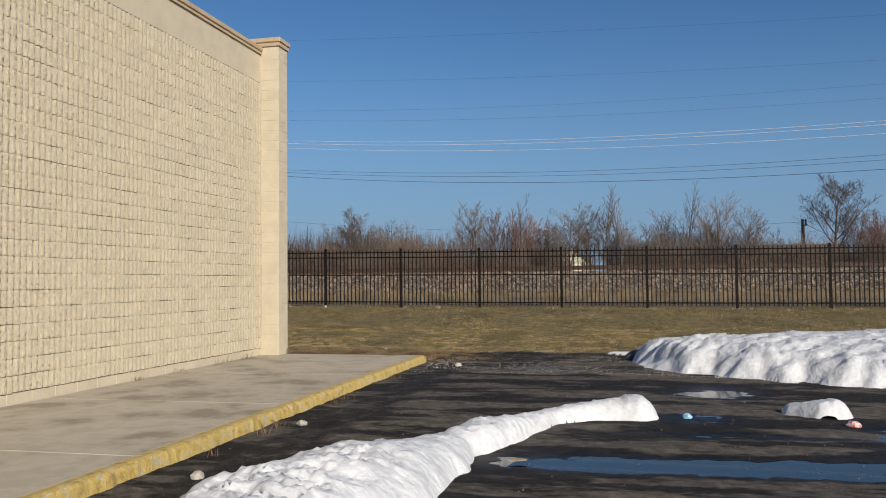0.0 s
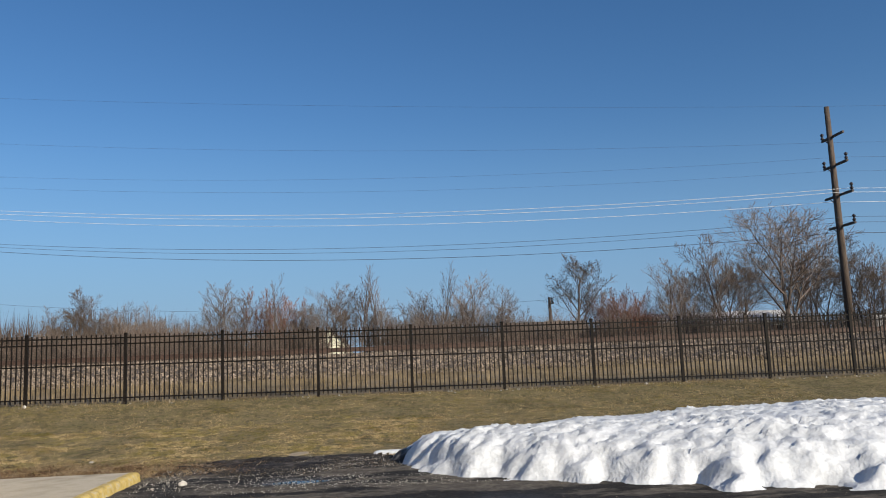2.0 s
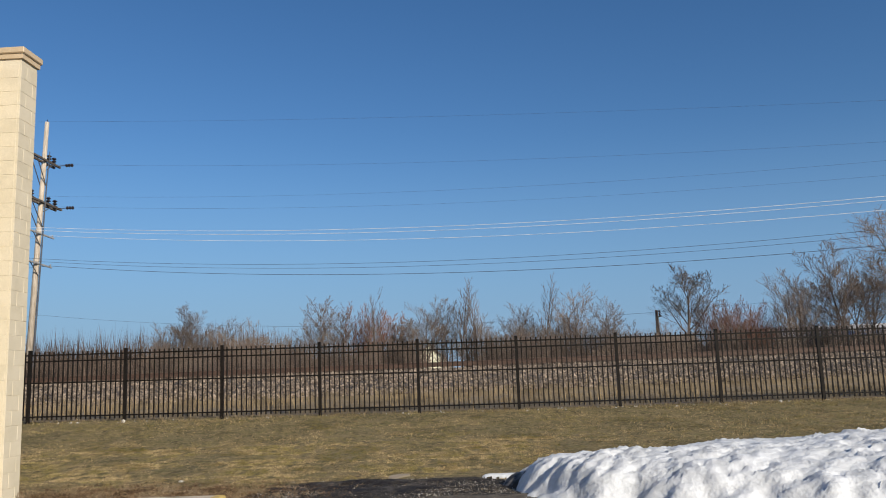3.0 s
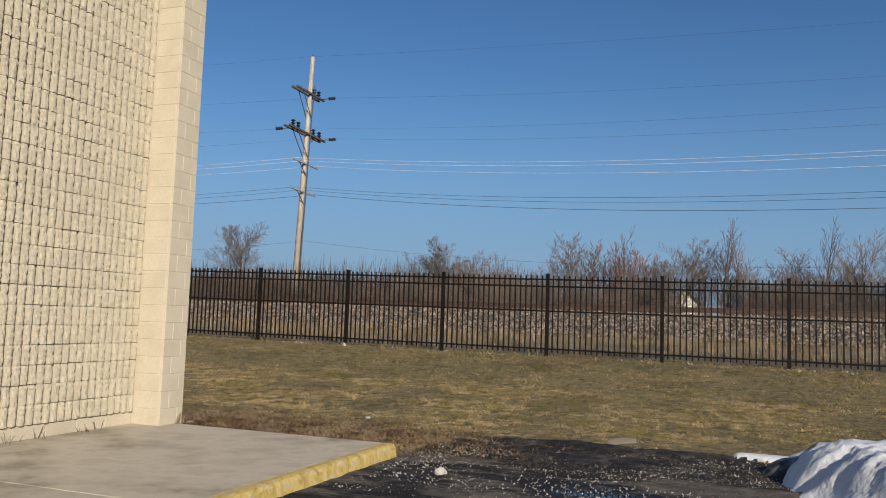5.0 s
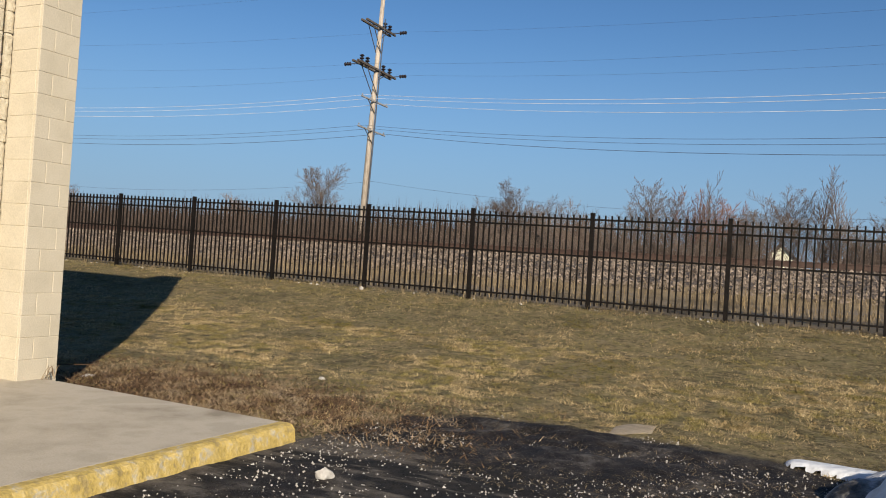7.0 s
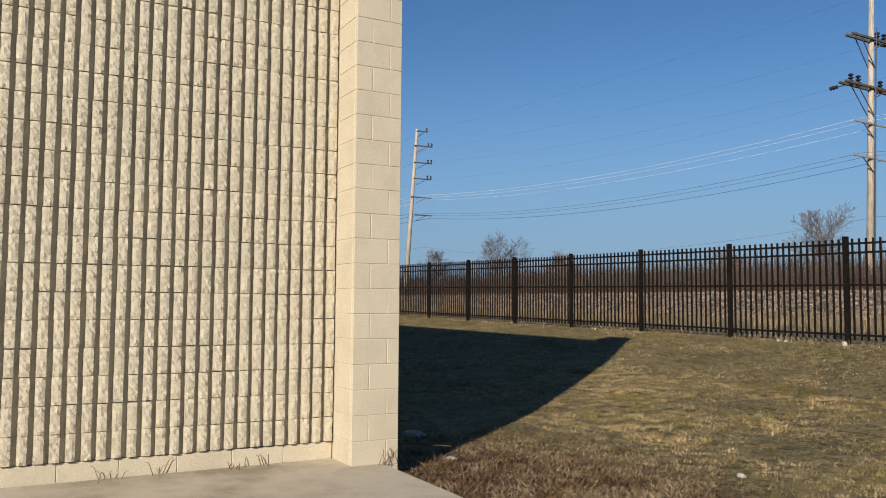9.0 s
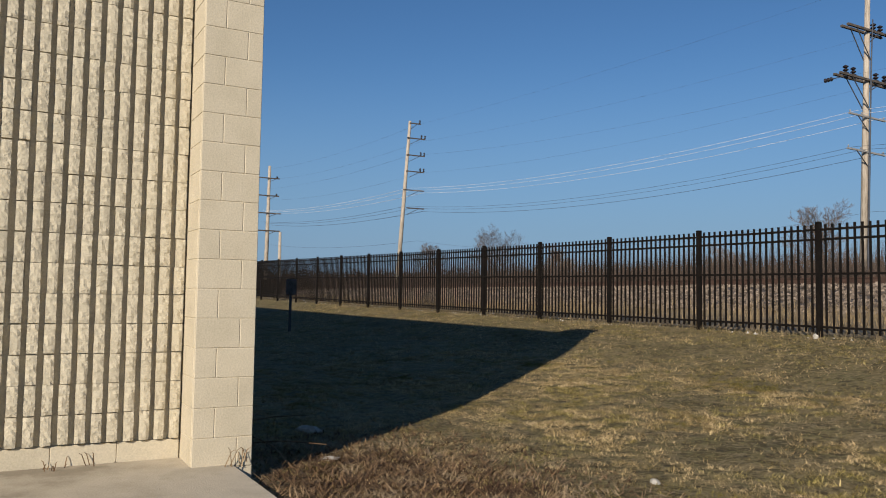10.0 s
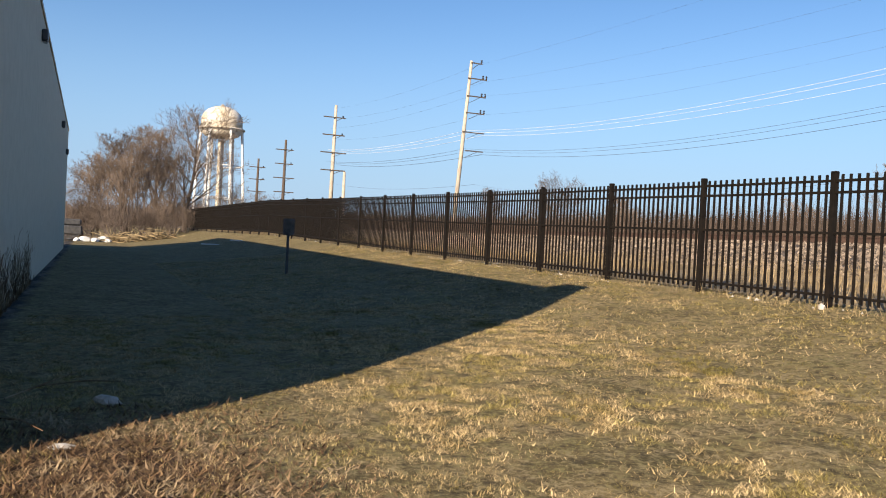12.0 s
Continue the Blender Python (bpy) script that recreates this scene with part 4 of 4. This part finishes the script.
# ---- trees and brush ----
def grow(seed, width, levels, kids, angle, ratio, start=0.3, trunks=1, thick=0.016, up=0.12, wiggle=0.07, lean=0.3):
    """Branches of a bare tree one unit high and width units wide: the thick wood, and the thin twigs."""
    r = random.Random(seed)
    wood, twigs = [], []

    def branch(p, d, length, rad, lev):
        n = 5 if lev == 0 else (4 if lev == 1 else 3)
        pts, rads, dirs = [Vector(p)], [rad], [Vector(d)]
        q, dd = Vector(p), Vector(d)
        for i in range(n):
            dd = (dd + Vector((r.gauss(0, wiggle), r.gauss(0, wiggle), r.gauss(up, wiggle * 0.7)))).normalized()
            q = q + dd * length / n
            pts.append(q.copy())
            dirs.append(dd.copy())
            rads.append(max(rad * (1 - 0.8 * (i + 1) / n), 0.0008))
        (wood if lev < 2 else twigs).append(tube(pts, rads, 6 if lev == 0 else (4 if lev < 2 else 3), False))
        if lev >= levels:
            return
        az = r.uniform(0, 6.28)
        for k in range(kids[lev]):
            s0 = start if lev == 0 else 0.15
            t = min(s0 + (1 - s0) * (k + r.uniform(0.1, 1.0)) / kids[lev], 0.99)
            i = min(int(t * n), n - 1)
            f = t * n - i
            az += 2.4 + r.gauss(0, 0.35)
            axis = dirs[i + 1]
            u = axis.orthogonal().normalized()
            v = axis.cross(u)
            out = radians(angle * r.uniform(0.65, 1.3))
            nd = (axis * math.cos(out) + (u * math.cos(az) + v * math.sin(az)) * math.sin(out)).normalized()
            ll = length * ratio * r.uniform(0.75, 1.2) * (1.15 - 0.6 * t)
            branch(pts[i].lerp(pts[i + 1], f), nd, ll, max(rads[i] * (1 - f * 0.15) * 0.58, 0.0014), lev + 1)

    for k in range(trunks):
        a = 2 * math.pi * k / trunks + r.uniform(-0.4, 0.4)
        tip = 0.03 if trunks == 1 else r.uniform(0.25, 1.0) * lean
        d = Vector((math.cos(a) * tip, math.sin(a) * tip, 1)).normalized()
        foot = Vector((math.cos(a), math.sin(a), 0)) * (0.0 if trunks == 1 else 0.05 * r.random())
        branch(foot, d, r.uniform(0.7, 1.0), thick / math.sqrt(trunks) * 1.3, 0)
    both = [join(wood), join(twigs)]
    zs = np.array([v.z for v in both[1][0]])
    rs = np.array([math.hypot(v.x, v.y) for v in both[1][0]])
    kz, kr = 1 / np.quantile(zs, 0.998), width / 2 / np.quantile(rs, 0.96)
    return [([(v.x * kr, v.y * kr, v.z * kz) for v in vs], fs) for vs, fs in both]


def tree_kind(name, label, category, group, seed, material=TWIG, **kw):
    w, t = grow(seed, **kw)
    ob = empty(name, label, category, group)
    put("trunk", *w, BARK, ob)
    put("crown", *t, material, ob)
    return ob


def place_kinds(kinds, places):
    """Stand each tree of (kind, x, y, height, turn) on the ground."""
    used = set()
    for k, x, y, h, rz in places:
        m = pose(x, y, gz(x, y) - 0.05, 0, 0, rz)
        o = copy_thing(kinds[k], m) if k in used else kinds[k]
        if k not in used:
            used.add(k)
            o.matrix_basis = m
        o.scale = (h, h, h)


kinds = {
    "tall": tree_kind("tree", "tall bare deciduous tree with a broad fanned crown", "tree", "bare trees", 1, width=0.86, levels=4, kids=(12, 8, 7, 5), angle=42, ratio=0.62, start=0.18, up=0.07),
    "tall2": tree_kind("tree", "bare deciduous tree forking low into several stems", "tree", "forked trees", 2, width=0.78, levels=4, kids=(9, 7, 6, 4), angle=36, ratio=0.56, start=0.25, trunks=3, up=0.08),
    "round": tree_kind("tree", "bare tree with a dense rounded crown", "tree", "round-crowned trees", 8, width=0.72, levels=4, kids=(13, 8, 7, 5), angle=40, ratio=0.55, start=0.28, up=0.10),
    "thin": tree_kind("tree", "slender bare sapling above the thicket", "tree", "bare saplings", 3, width=0.32, levels=3, kids=(16, 6, 5), angle=32, ratio=0.42, start=0.25, thick=0.010, up=0.16),
    "thin2": tree_kind("tree", "slender bare sapling with spreading stems", "tree", "bare saplings", 4, width=0.58, levels=3, kids=(12, 7, 6), angle=36, ratio=0.46, start=0.25, trunks=4, thick=0.013, up=0.12),
    "bush": tree_kind("shrub", "bare brown multi-stemmed shrub", "shrub", "bare shrubs", 5, width=1.25, levels=3, kids=(7, 6, 4), angle=38, ratio=0.5, start=0.12, trunks=11, thick=0.022, up=0.06, lean=0.8),
    "bush2": tree_kind("shrub", "bare brown multi-stemmed shrub", "shrub", "bare shrubs", 6, width=0.85, levels=3, kids=(9, 7, 6), angle=32, ratio=0.45, start=0.12, trunks=11, thick=0.018, up=0.10, lean=0.5),
    "red": tree_kind("shrub", "rounded reddish-brown bare shrub", "shrub", "reddish shrubs", 7, TWIGRED, width=0.85, levels=3, kids=(10, 8, 7), angle=30, ratio=0.45, start=0.12, trunks=12, thick=0.018, up=0.10, lean=0.55),
}
r = random.Random(77)
places = []
# single trees over the thicket
for k, x, y, h in (("tall2", -16.0, 50, 6.8), ("thin2", -18.5, 51, 5.4), ("bush2", -12.0, 50, 5.5), ("thin2", -6.1, 50, 7.0), ("red", -2.6, 52, 6.3), ("thin", -2.0, 50, 7.3), ("tall2", 1.6, 50, 6.5), ("thin", 4.4, 50, 7.8),
                   ("thin", 6.0, 50, 7.7), ("thin", 10.6, 50, 7.9), ("thin2", 12.7, 50, 6.8), ("thin2", 15.5, 50, 6.0), ("bush", 10.0, 51, 5.0), ("bush2", 13.6, 51, 4.8), ("bush2", 8.2, 51, 4.8), ("thin2", -4.6, 51, 6.2), ("thin2", -13.8, 51, 5.6), ("bush2", -10.2, 51, 4.6), ("bush2", -0.6, 53, 5.4), ("thin2", 3.2, 52, 5.8), ("thin2", 5.2, 53, 6.0), ("bush2", 0.4, 51, 4.8), ("bush2", 7.0, 52, 5.0), ("thin2", 9.4, 52, 5.9), ("bush2", 11.6, 52, 5.4), ("bush2", 17.0, 52, 4.2), ("thin2", 31.0, 53, 7.0), ("tall2", 35.6, 53, 8.6), ("bush2", 28.0, 53, 4.8), ("thin2", 40.8, 53, 8.0), ("tall2", 45.5, 52, 9.0), ("bush2", -8.5, 51, 4.4),
                   ("round", 21.0, 50, 8.0), ("red", 24.2, 50, 5.4), ("red", 26.2, 51, 5.2), ("thin2", 29.0, 50, 7.6), ("tall2", 33.2, 51, 9.2), ("tall", 38.4, 50, 12.2), ("tall2", 43.0, 54, 10.0),
                   ("thin2", 47, 52, 8.5), ("thin2", 50, 50, 7.5), ("tall2", 55, 54, 8.5), ("round", -74.5, 110, 16.0), ("round", -144, 110, 12.0), ("tall2", -152, 112, 11.0), ("round", -94, 110, 9.5), ("tall2", -68, 80, 8.0), ("tall", -83, 55, 9.5), ("round", -102, 55, 8.5), ("tall2", -69, 55, 6.6), ("tall2", -46, 70, 6.0)):
    places.append((k, x, y, h, r.uniform(0, 360)))
# thicket behind the railway
x = -95.0
while x < 66:
    y = r.uniform(36, 46)
    if not 1.3 < x < 6.0:
        places.append((r.choice(["bush", "bush2"]), x, y, r.uniform(2.2, 3.7) * (0.75 if x < -15 or 28 < x < 46 else 1.0), r.uniform(0, 360)))
    x += r.uniform(0.6, 1.1)
x = -200.0
while x < 110:
    y = r.uniform(70, 95)
    places.append((r.choice(["bush", "bush2", "round", "tall2"]), x, y, r.uniform(3.0, 4.8) * (1.35 if x < -20 else 1.0), r.uniform(0, 360)))
    x += r.uniform(1.6, 3.4)
# grove at the far end of the building
for k, x, y, h in (("tall", -74, 8.9, 12.3), ("tall2", -76, 2.5, 10.4), ("tall2", -73, 5.4, 9.8), ("round", -80, 6.6, 11.0), ("round", -78, 4.2, 10.2), ("thin2", -72, 3.8, 8.5), ("thin2", -71, 7.4, 8.0), ("bush", -69, 4, 3.6), ("bush2", -70, 6.5, 4.2),
                   ("bush2", -68.5, 8.6, 3.0), ("tall2", -85, -3, 7.0), ("tall2", -92, -6, 8.0), ("bush", -82, -1, 4.5), ("bush", -86, 1, 4.5), ("bush2", -78, 0.5, 5.0), ("bush2", -75, 8.0, 4.5), ("tall2", -79, 1.2, 9.0),
                   ("bush", -67, 2.6, 3.2), ("bush2", -67.5, 5.2, 3.4), ("bush", -66.5, 7.2, 2.4), ("bush2", -71, 1.2, 4.0), ("bush", -72, 9.6, 3.6), ("bush2", -90, 12, 5.0), ("bush", -98, 20, 5.0), ("tall2", -120, 20, 7.0), ("tall2", -125, 26, 6.0), ("bush", -110, 26, 5.0)):
    places.append((k, x, y, h, r.uniform(0, 360)))
place_kinds(kinds, places)


# ---- buildings beyond ----
def house(x, y, w, d, eave, ridge, wall, roof, label, along_x=False, rz=0.0, windows=True):
    ob = empty("house", label, "house", at=(x, y, gz(x, y)))
    ob.rotation_euler = (0, 0, radians(rz))
    hw, hd = w / 2, d / 2
    if along_x:
        body = [(-hw, -hd, -1), (hw, -hd, -1), (hw, hd, -1), (-hw, hd, -1), (-hw, -hd, eave), (hw, -hd, eave), (hw, hd, eave), (-hw, hd, eave), (-hw, 0, ridge), (hw, 0, ridge)]
        fs = [(0, 1, 5, 4), (2, 3, 7, 6), (1, 2, 6, 9, 5), (3, 0, 4, 8, 7)]
        slopes = [((-hw - .3, -hd - .4, eave - .2), (hw + .3, -hd - .4, eave - .2), (hw + .3, 0, ridge + .06), (-hw - .3, 0, ridge + .06)), ((-hw - .3, 0, ridge + .06), (hw + .3, 0, ridge + .06), (hw + .3, hd + .4, eave - .2), (-hw - .3, hd + .4, eave - .2))]
    else:
        body = [(-hw, -hd, -1), (hw, -hd, -1), (hw, hd, -1), (-hw, hd, -1), (-hw, -hd, eave), (hw, -hd, eave), (hw, hd, eave), (-hw, hd, eave), (0, -hd, ridge), (0, hd, ridge)]
        fs = [(0, 1, 5, 8, 4), (2, 3, 7, 9, 6), (1, 2, 6, 5), (3, 0, 4, 7)]
        slopes = [((-hw - .35, -hd - .3, eave - .25), (0, -hd - .3, ridge + .06), (0, hd + .3, ridge + .06), (-hw - .35, hd + .3, eave - .25)), ((0, -hd - .3, ridge + .06), (hw + .35, -hd - .3, eave - .25), (hw + .35, hd + .3, eave - .25), (0, hd + .3, ridge + .06))]
    put("wall", body, fs, wall, ob)
    for s in slopes:
        lo = [Vector(v) for v in s]
        hi = [v + Vector((0, 0, 0.15)) for v in lo]
        put("roof", lo + hi, [(0, 1, 2, 3), (4, 5, 6, 7), (0, 1, 5, 4), (1, 2, 6, 5), (2, 3, 7, 6), (3, 0, 4, 7)], roof, ob)
    if windows:
        n = 1 if not along_x else max(2, int(w / 4))
        for i in range(n):
            cx = -hw + w * (i + 0.5) / n
            win = part("window", boxed(cx - 0.5, cx + 0.5, -hd - 0.06, -hd + 0.02, eave * 0.45, eave * 0.85), WHITE, ob)
            part("pane", boxed(cx - 0.42, cx + 0.42, -hd - 0.08, -hd - 0.062, eave * 0.49, eave * 0.81), DARKGLASS, win)
    return ob


house(-1.7, 110, 5.8, 8, 2.2, 5.2, YSIDING, SHINGLE, "pale yellow gabled house beyond the thicket", windows=False)
house(7.5, 110, 5.5, 6, 1.6, 2.5, WHITE, GREYROOF, "low white shed behind bare brush", True, windows=False)
house(37.0, 62, 13, 7, 2.6, 3.4, WHITE, GREYROOF, "long low white building with a pale roof", True)
house(21.0, 62, 7, 6, 1.9, 3.1, BRICKTAN, SHINGLE, "small dark-roofed shed among the brush", True, windows=False)
house(-29.5, 62, 2.6, 2.4, 1.2, 1.4, BRICKTAN, BRICKTAN, "small tan utility hut beside the tracks", True, windows=False)
house(-66.5, 56, 3.5, 3, 1.4, 2.0, WHITE, WHITE, "small white shed far across the tracks", True, windows=False)
house(-63.5, 61, 5.0, 4, 1.3, 1.9, WHITE, WHITE, "small white shed far across the tracks", True, windows=False)

trailer = empty("trailer", "long white box trailer parked beyond the fence", "trailer", at=(50.5, 53, gz(50.5, 53)))
part("body", boxed(-4, 4, -1.25, 1.25, 0.9, 2.4, bevel=0.05), WHITE, trailer)
for wx in (-3.0, -2.0, 3.0):
    put("wheel", *tube([(wx, -1.2, 0.45), (wx, -0.9, 0.45)], [0.45, 0.45], 16), BLACK, trailer)
part("landing_gear", boxed(1.4, 1.6, -0.6, 0.6, 0.0, 0.95), DARKMETAL, trailer)

truck = empty("truck", "dark red and white vehicle parked behind the building", "truck", at=(-61.5, -0.5, gz(-61.5, -0.5)))
part("body", boxed(-2.2, 2.2, -0.9, 0.9, 0.45, 1.1, bevel=0.08), DARKMETAL, truck)
part("cab", boxed(-0.6, 1.1, -0.85, 0.85, 1.1, 1.6, bevel=0.12), DARKMETAL, truck)
for wx in (-1.4, 1.4):
    for wy in (-0.95, 0.75):
        put("wheel", *tube([(wx, wy, 0.36), (wx, wy + 0.2, 0.36)], [0.36, 0.36], 16), BLACK, truck)


def water_tower(x, y, z0):
    ob = empty("water_tower", "white legged water tower with a stained round tank", "water tower", at=(x, y, z0))
    prof = [(0.0, 31.2), (0.35, 31.15), (0.4, 30.75), (1.8, 30.5), (3.4, 29.8), (4.4, 28.9), (4.9, 27.9), (5.0, 27.2), (5.0, 24.9), (4.75, 24.0), (4.0, 23.3), (2.6, 22.8), (0.9, 22.6)]
    n = 28
    vs, fs = [], []
    for pr, pz in prof:
        for i in range(n):
            a = 2 * math.pi * i / n
            vs.append((pr * math.cos(a), pr * math.sin(a), pz))
    for k in range(len(prof) - 1):
        for i in range(n):
            a, b = k * n + i, k * n + (i + 1) % n
            fs.append((a, b, b + n, a + n))
    put("tank", vs, fs, TANK, ob, "stained white tank", smooth=True)
    ring = [Vector((5.5 * math.cos(2 * math.pi * i / 24), 5.5 * math.sin(2 * math.pi * i / 24), 25.0)) for i in range(25)]
    put("balcony", *tube(ring, [0.22] * 25, 5, False), TANK, ob)
    put("riser", *tube([(0, 0, 0), (0, 0, 22.4)], [0.75, 0.75], 14), TANK, ob)
    feet = []
    for i in range(6):
        a = 2 * math.pi * (i + 0.3) / 6
        f = Vector((6.3 * math.cos(a), 6.3 * math.sin(a), 0))
        t = Vector((4.9 * math.cos(a), 4.9 * math.sin(a), 25.0))
        feet.append((f, t))
        put("leg", *tube([f, t], [0.34, 0.34], 8), WHITE, ob)
    for i in range(6):
        for q in (0.32, 0.64):
            p, s = feet[i], feet[(i + 1) % 6]
            put("strut", *tube([p[0].lerp(p[1], q), s[0].lerp(s[1], q)], [0.14, 0.14], 5), WHITE, ob)
    return ob


water_tower(-201, 30, 1.0)

# ---- small things ----
sp = empty("sign_post", "dark steel post with a small grey sign plate", "sign", at=(-17.0, 5.8, gz(-17.0, 5.8)))
part("post", boxed(-0.035, 0.035, -0.03, 0.03, -0.2, 1.45), DARKMETAL, sp)
part("plate", boxed(0.037, 0.045, -0.16, 0.16, 1.05, 1.5, bevel=0.003), ARMWOOD, sp, "small grey sign plate")


def rock(name, x, y, size, material, label, category, seed, flat=0.6, lift=0.0):
    rr = random.Random(seed)
    bm = bmesh.new()
    bmesh.ops.create_icosphere(bm, subdivisions=2, radius=1.0)
    for v in bm.verts:
        k = 1 + 0.30 * noise.noise(v.co * 1.7 + Vector((seed, 0, 0)))
        v.co = Vector((v.co.x * size[0] * k, v.co.y * size[1] * k, max(v.co.z, -0.4) * size[2] * k))
    ob = part(name, bm, material, None, label)
    ob.location = (x, y, gz(x, y) + size[2] * 0.3 + lift)
    ob.rotation_euler = (0, 0, rr.uniform(0, 6))
    return tagged(ob, category=category)


rock("stone", 3.55, -0.82, (0.06, 0.045, 0.05), STONEW, "pale lump of concrete on asphalt", "stone", 1)
rock("stone", 3.14, -6.72, (0.07, 0.05, 0.04), STONEW, "pale chip of concrete beside the kerb", "stone", 2)
rock("stone", 3.28, -9.05, (0.06, 0.05, 0.05), STONEW, "pale chip of concrete beside the kerb", "stone", 3)
rock("stone", -0.45, 0.72, (0.08, 0.04, 0.02), STONEW, "flat pale stone among dead leaves", "stone", 4)
rock("stone", -1.7, 1.0, (0.13, 0.07, 0.05), STONEW, "pale block of stone in the shade", "stone", 5)
rock("stone", -3.12, 9.98, (0.06, 0.05, 0.06), STONEW, "white stone at the foot of the fence", "stone", 7)
rock("cardboard", 4.75, 2.2, (0.33, 0.16, 0.02), CARD, "flattened sheet of weathered cardboard on soil", "cardboard", 8)
rock("stone", 1.25, 2.4, (0.05, 0.03, 0.03), STONEW, "small pale stone on grass", "stone", 9)
rock("leaf", 5.56, -7.97, (0.08, 0.05, 0.012), CARD, "tan dead leaf floating in a puddle", "leaf", 10, lift=0.0)
rock("litter", 7.05, -5.62, (0.05, 0.035, 0.04), BLUEPLASTIC, "light blue plastic scrap in a puddle", "litter", 11)
rock("litter", 8.62, -5.85, (0.07, 0.05, 0.04), REDWHITE, "red and white wrapper beside a puddle", "litter", 12)


def weed(x, y, n, h, seed, label):
    g = random.Random(seed)
    bits = []
    for _ in range(n):
        a = g.uniform(0, 6.28)
        l = h * g.uniform(0.4, 1.1)
        p0 = Vector((g.gauss(0, 0.05), g.gauss(0, 0.05), 0))
        p1 = p0 + Vector((math.cos(a) * l * 0.3, math.sin(a) * l * 0.3, l * 0.7))
        bits.append(tube([p0, p1, p1 + Vector((math.cos(a) * l * 0.2, math.sin(a) * l * 0.2, l * 0.1))], [0.004, 0.003, 0.0015], 3, False))
    ob = put("weed", *join(bits), LEAF)
    ob.location = (x, y, 0.0 if x < 2.9 and y < 0 else gz(x, y))
    return tagged(ob, label, "weed", "dry weeds", "stuff")


for i, (x, y, n, h) in enumerate(((0.03, -0.05, 7, 0.16), (0.04, -0.15, 5, 0.14), (-0.33, -0.95, 4, 0.12), (-0.33, -1.75, 4, 0.18), (-0.33, -2.1, 5, 0.15), (-0.32, -3.3, 12, 0.08), (-0.32, -4.4, 14, 0.07), (-0.3, -1.2, 8, 0.06))):
    weed(x, y, n, h, i, "dry weed stalks at the foot of the wall")
for i, (y, n, h) in enumerate(((-2.6, 8, .08), (-4.9, 9, .12), (-5.3, 9, .13), (-6.9, 10, .1), (-7.3, 9, .13), (-8.3, 8, .09))):
    weed(2.96, y, n, h, 40 + i, "dry weed tuft in the kerb joint")
# dead vines up the shaded wall
for i in range(14):
    g = random.Random(300 + i)
    x = -3.5 - i * 0.75
    bits = []
    for _ in range(12):
        p = Vector((x + g.gauss(0, 0.4), NORTH + 0.03, -0.15))
        pts, way = [p], Vector((g.gauss(0, 0.5), 0, 1)).normalized()
        for _ in range(9):
            way = (way + Vector((g.gauss(0, 0.5), 0, g.uniform(-0.35, 0.3)))).normalized()
            p = p + way * g.uniform(0.05, 0.17)
            p.y = NORTH + g.uniform(0.012, 0.09)
            p.z = max(p.z, -0.1)
            pts.append(p.copy())
            if g.random() < 0.6:
                side = Vector((g.gauss(0, 0.12), g.uniform(0.0, 0.05), g.uniform(-0.02, 0.14)))
                bits.append(tube([p, p + side], [0.003, 0.0012], 3, False))
        bits.append(tube(pts, [0.006 - 0.0005 * q for q in range(10)], 3, False))
    tagged(put("vine", *join(bits), LEAF), "leafless brown vine climbing the shaded wall", "vine", "wall vines", "stuff")
for i, (x, y, a, l) in enumerate(((-1.3, 0.25, 20, 1.1), (-1.9, 0.3, 140, 0.8), (-0.2, 0.35, 185, 0.9), (-2.4, 0.5, 60, 0.7))):
    d = Vector((math.cos(radians(a)), math.sin(radians(a)), 0.12)) * l
    p = Vector((x, y, gz(x, y) + 0.02))
    tagged(put("stick", *tube([p, p + d * 0.5 + Vector((0, 0.04, 0.02)), p + d], [0.008, 0.006, 0.003], 5), LEAF), "fallen dry stick by the wall's corner", "stick", "fallen sticks")

for x, y, l in ((-39.4, 7.05, 1.5), (-39.0, 8.2, 0.9)):
    b = part("board", boxed(-0.08, 0.08, -l / 2, l / 2, 0, 0.05, bevel=0.01), WHITE)
    b.location = (x, y, gz(x, y))
    tagged(b, "white painted board lying on shaded grass", "board", "white boards")


# heap of cut brush and pale rubble at the far end of the lawn
g = random.Random(500)
for hx, hy, n in ((-60.0, 2.6, 90), (-60.5, 4.4, 80), (-61.0, 6.0, 60)):
    bits = []
    for _ in range(n):
        c = Vector((hx + g.gauss(0, 0.6), hy + g.gauss(0, 0.6), gz(hx, hy) + abs(g.gauss(0, 0.25))))
        d = Vector((g.gauss(0, 1), g.gauss(0, 1), g.gauss(0, 0.25))).normalized() * g.uniform(0.4, 1.1)
        bits.append(tube([c - d, c + d], [0.03, 0.015], 4, False))
    tagged(put("brush_heap", *join(bits), DRY), "heap of cut straw-coloured branches beside the grove", "brush heap", "brush heaps", "stuff")
for k, (x, y, w) in enumerate(((-59.5, 0.6, 0.5), (-59.2, 1.3, 0.4), (-60.0, 1.9, 0.55), (-59.0, 2.2, 0.3), (-58.8, 0.1, 0.35))):
    rock("rubble", x, y, (w, w * 0.7, w * 0.6), WHITE, "pale lump of rubble behind the building", "rubble", 60 + k)
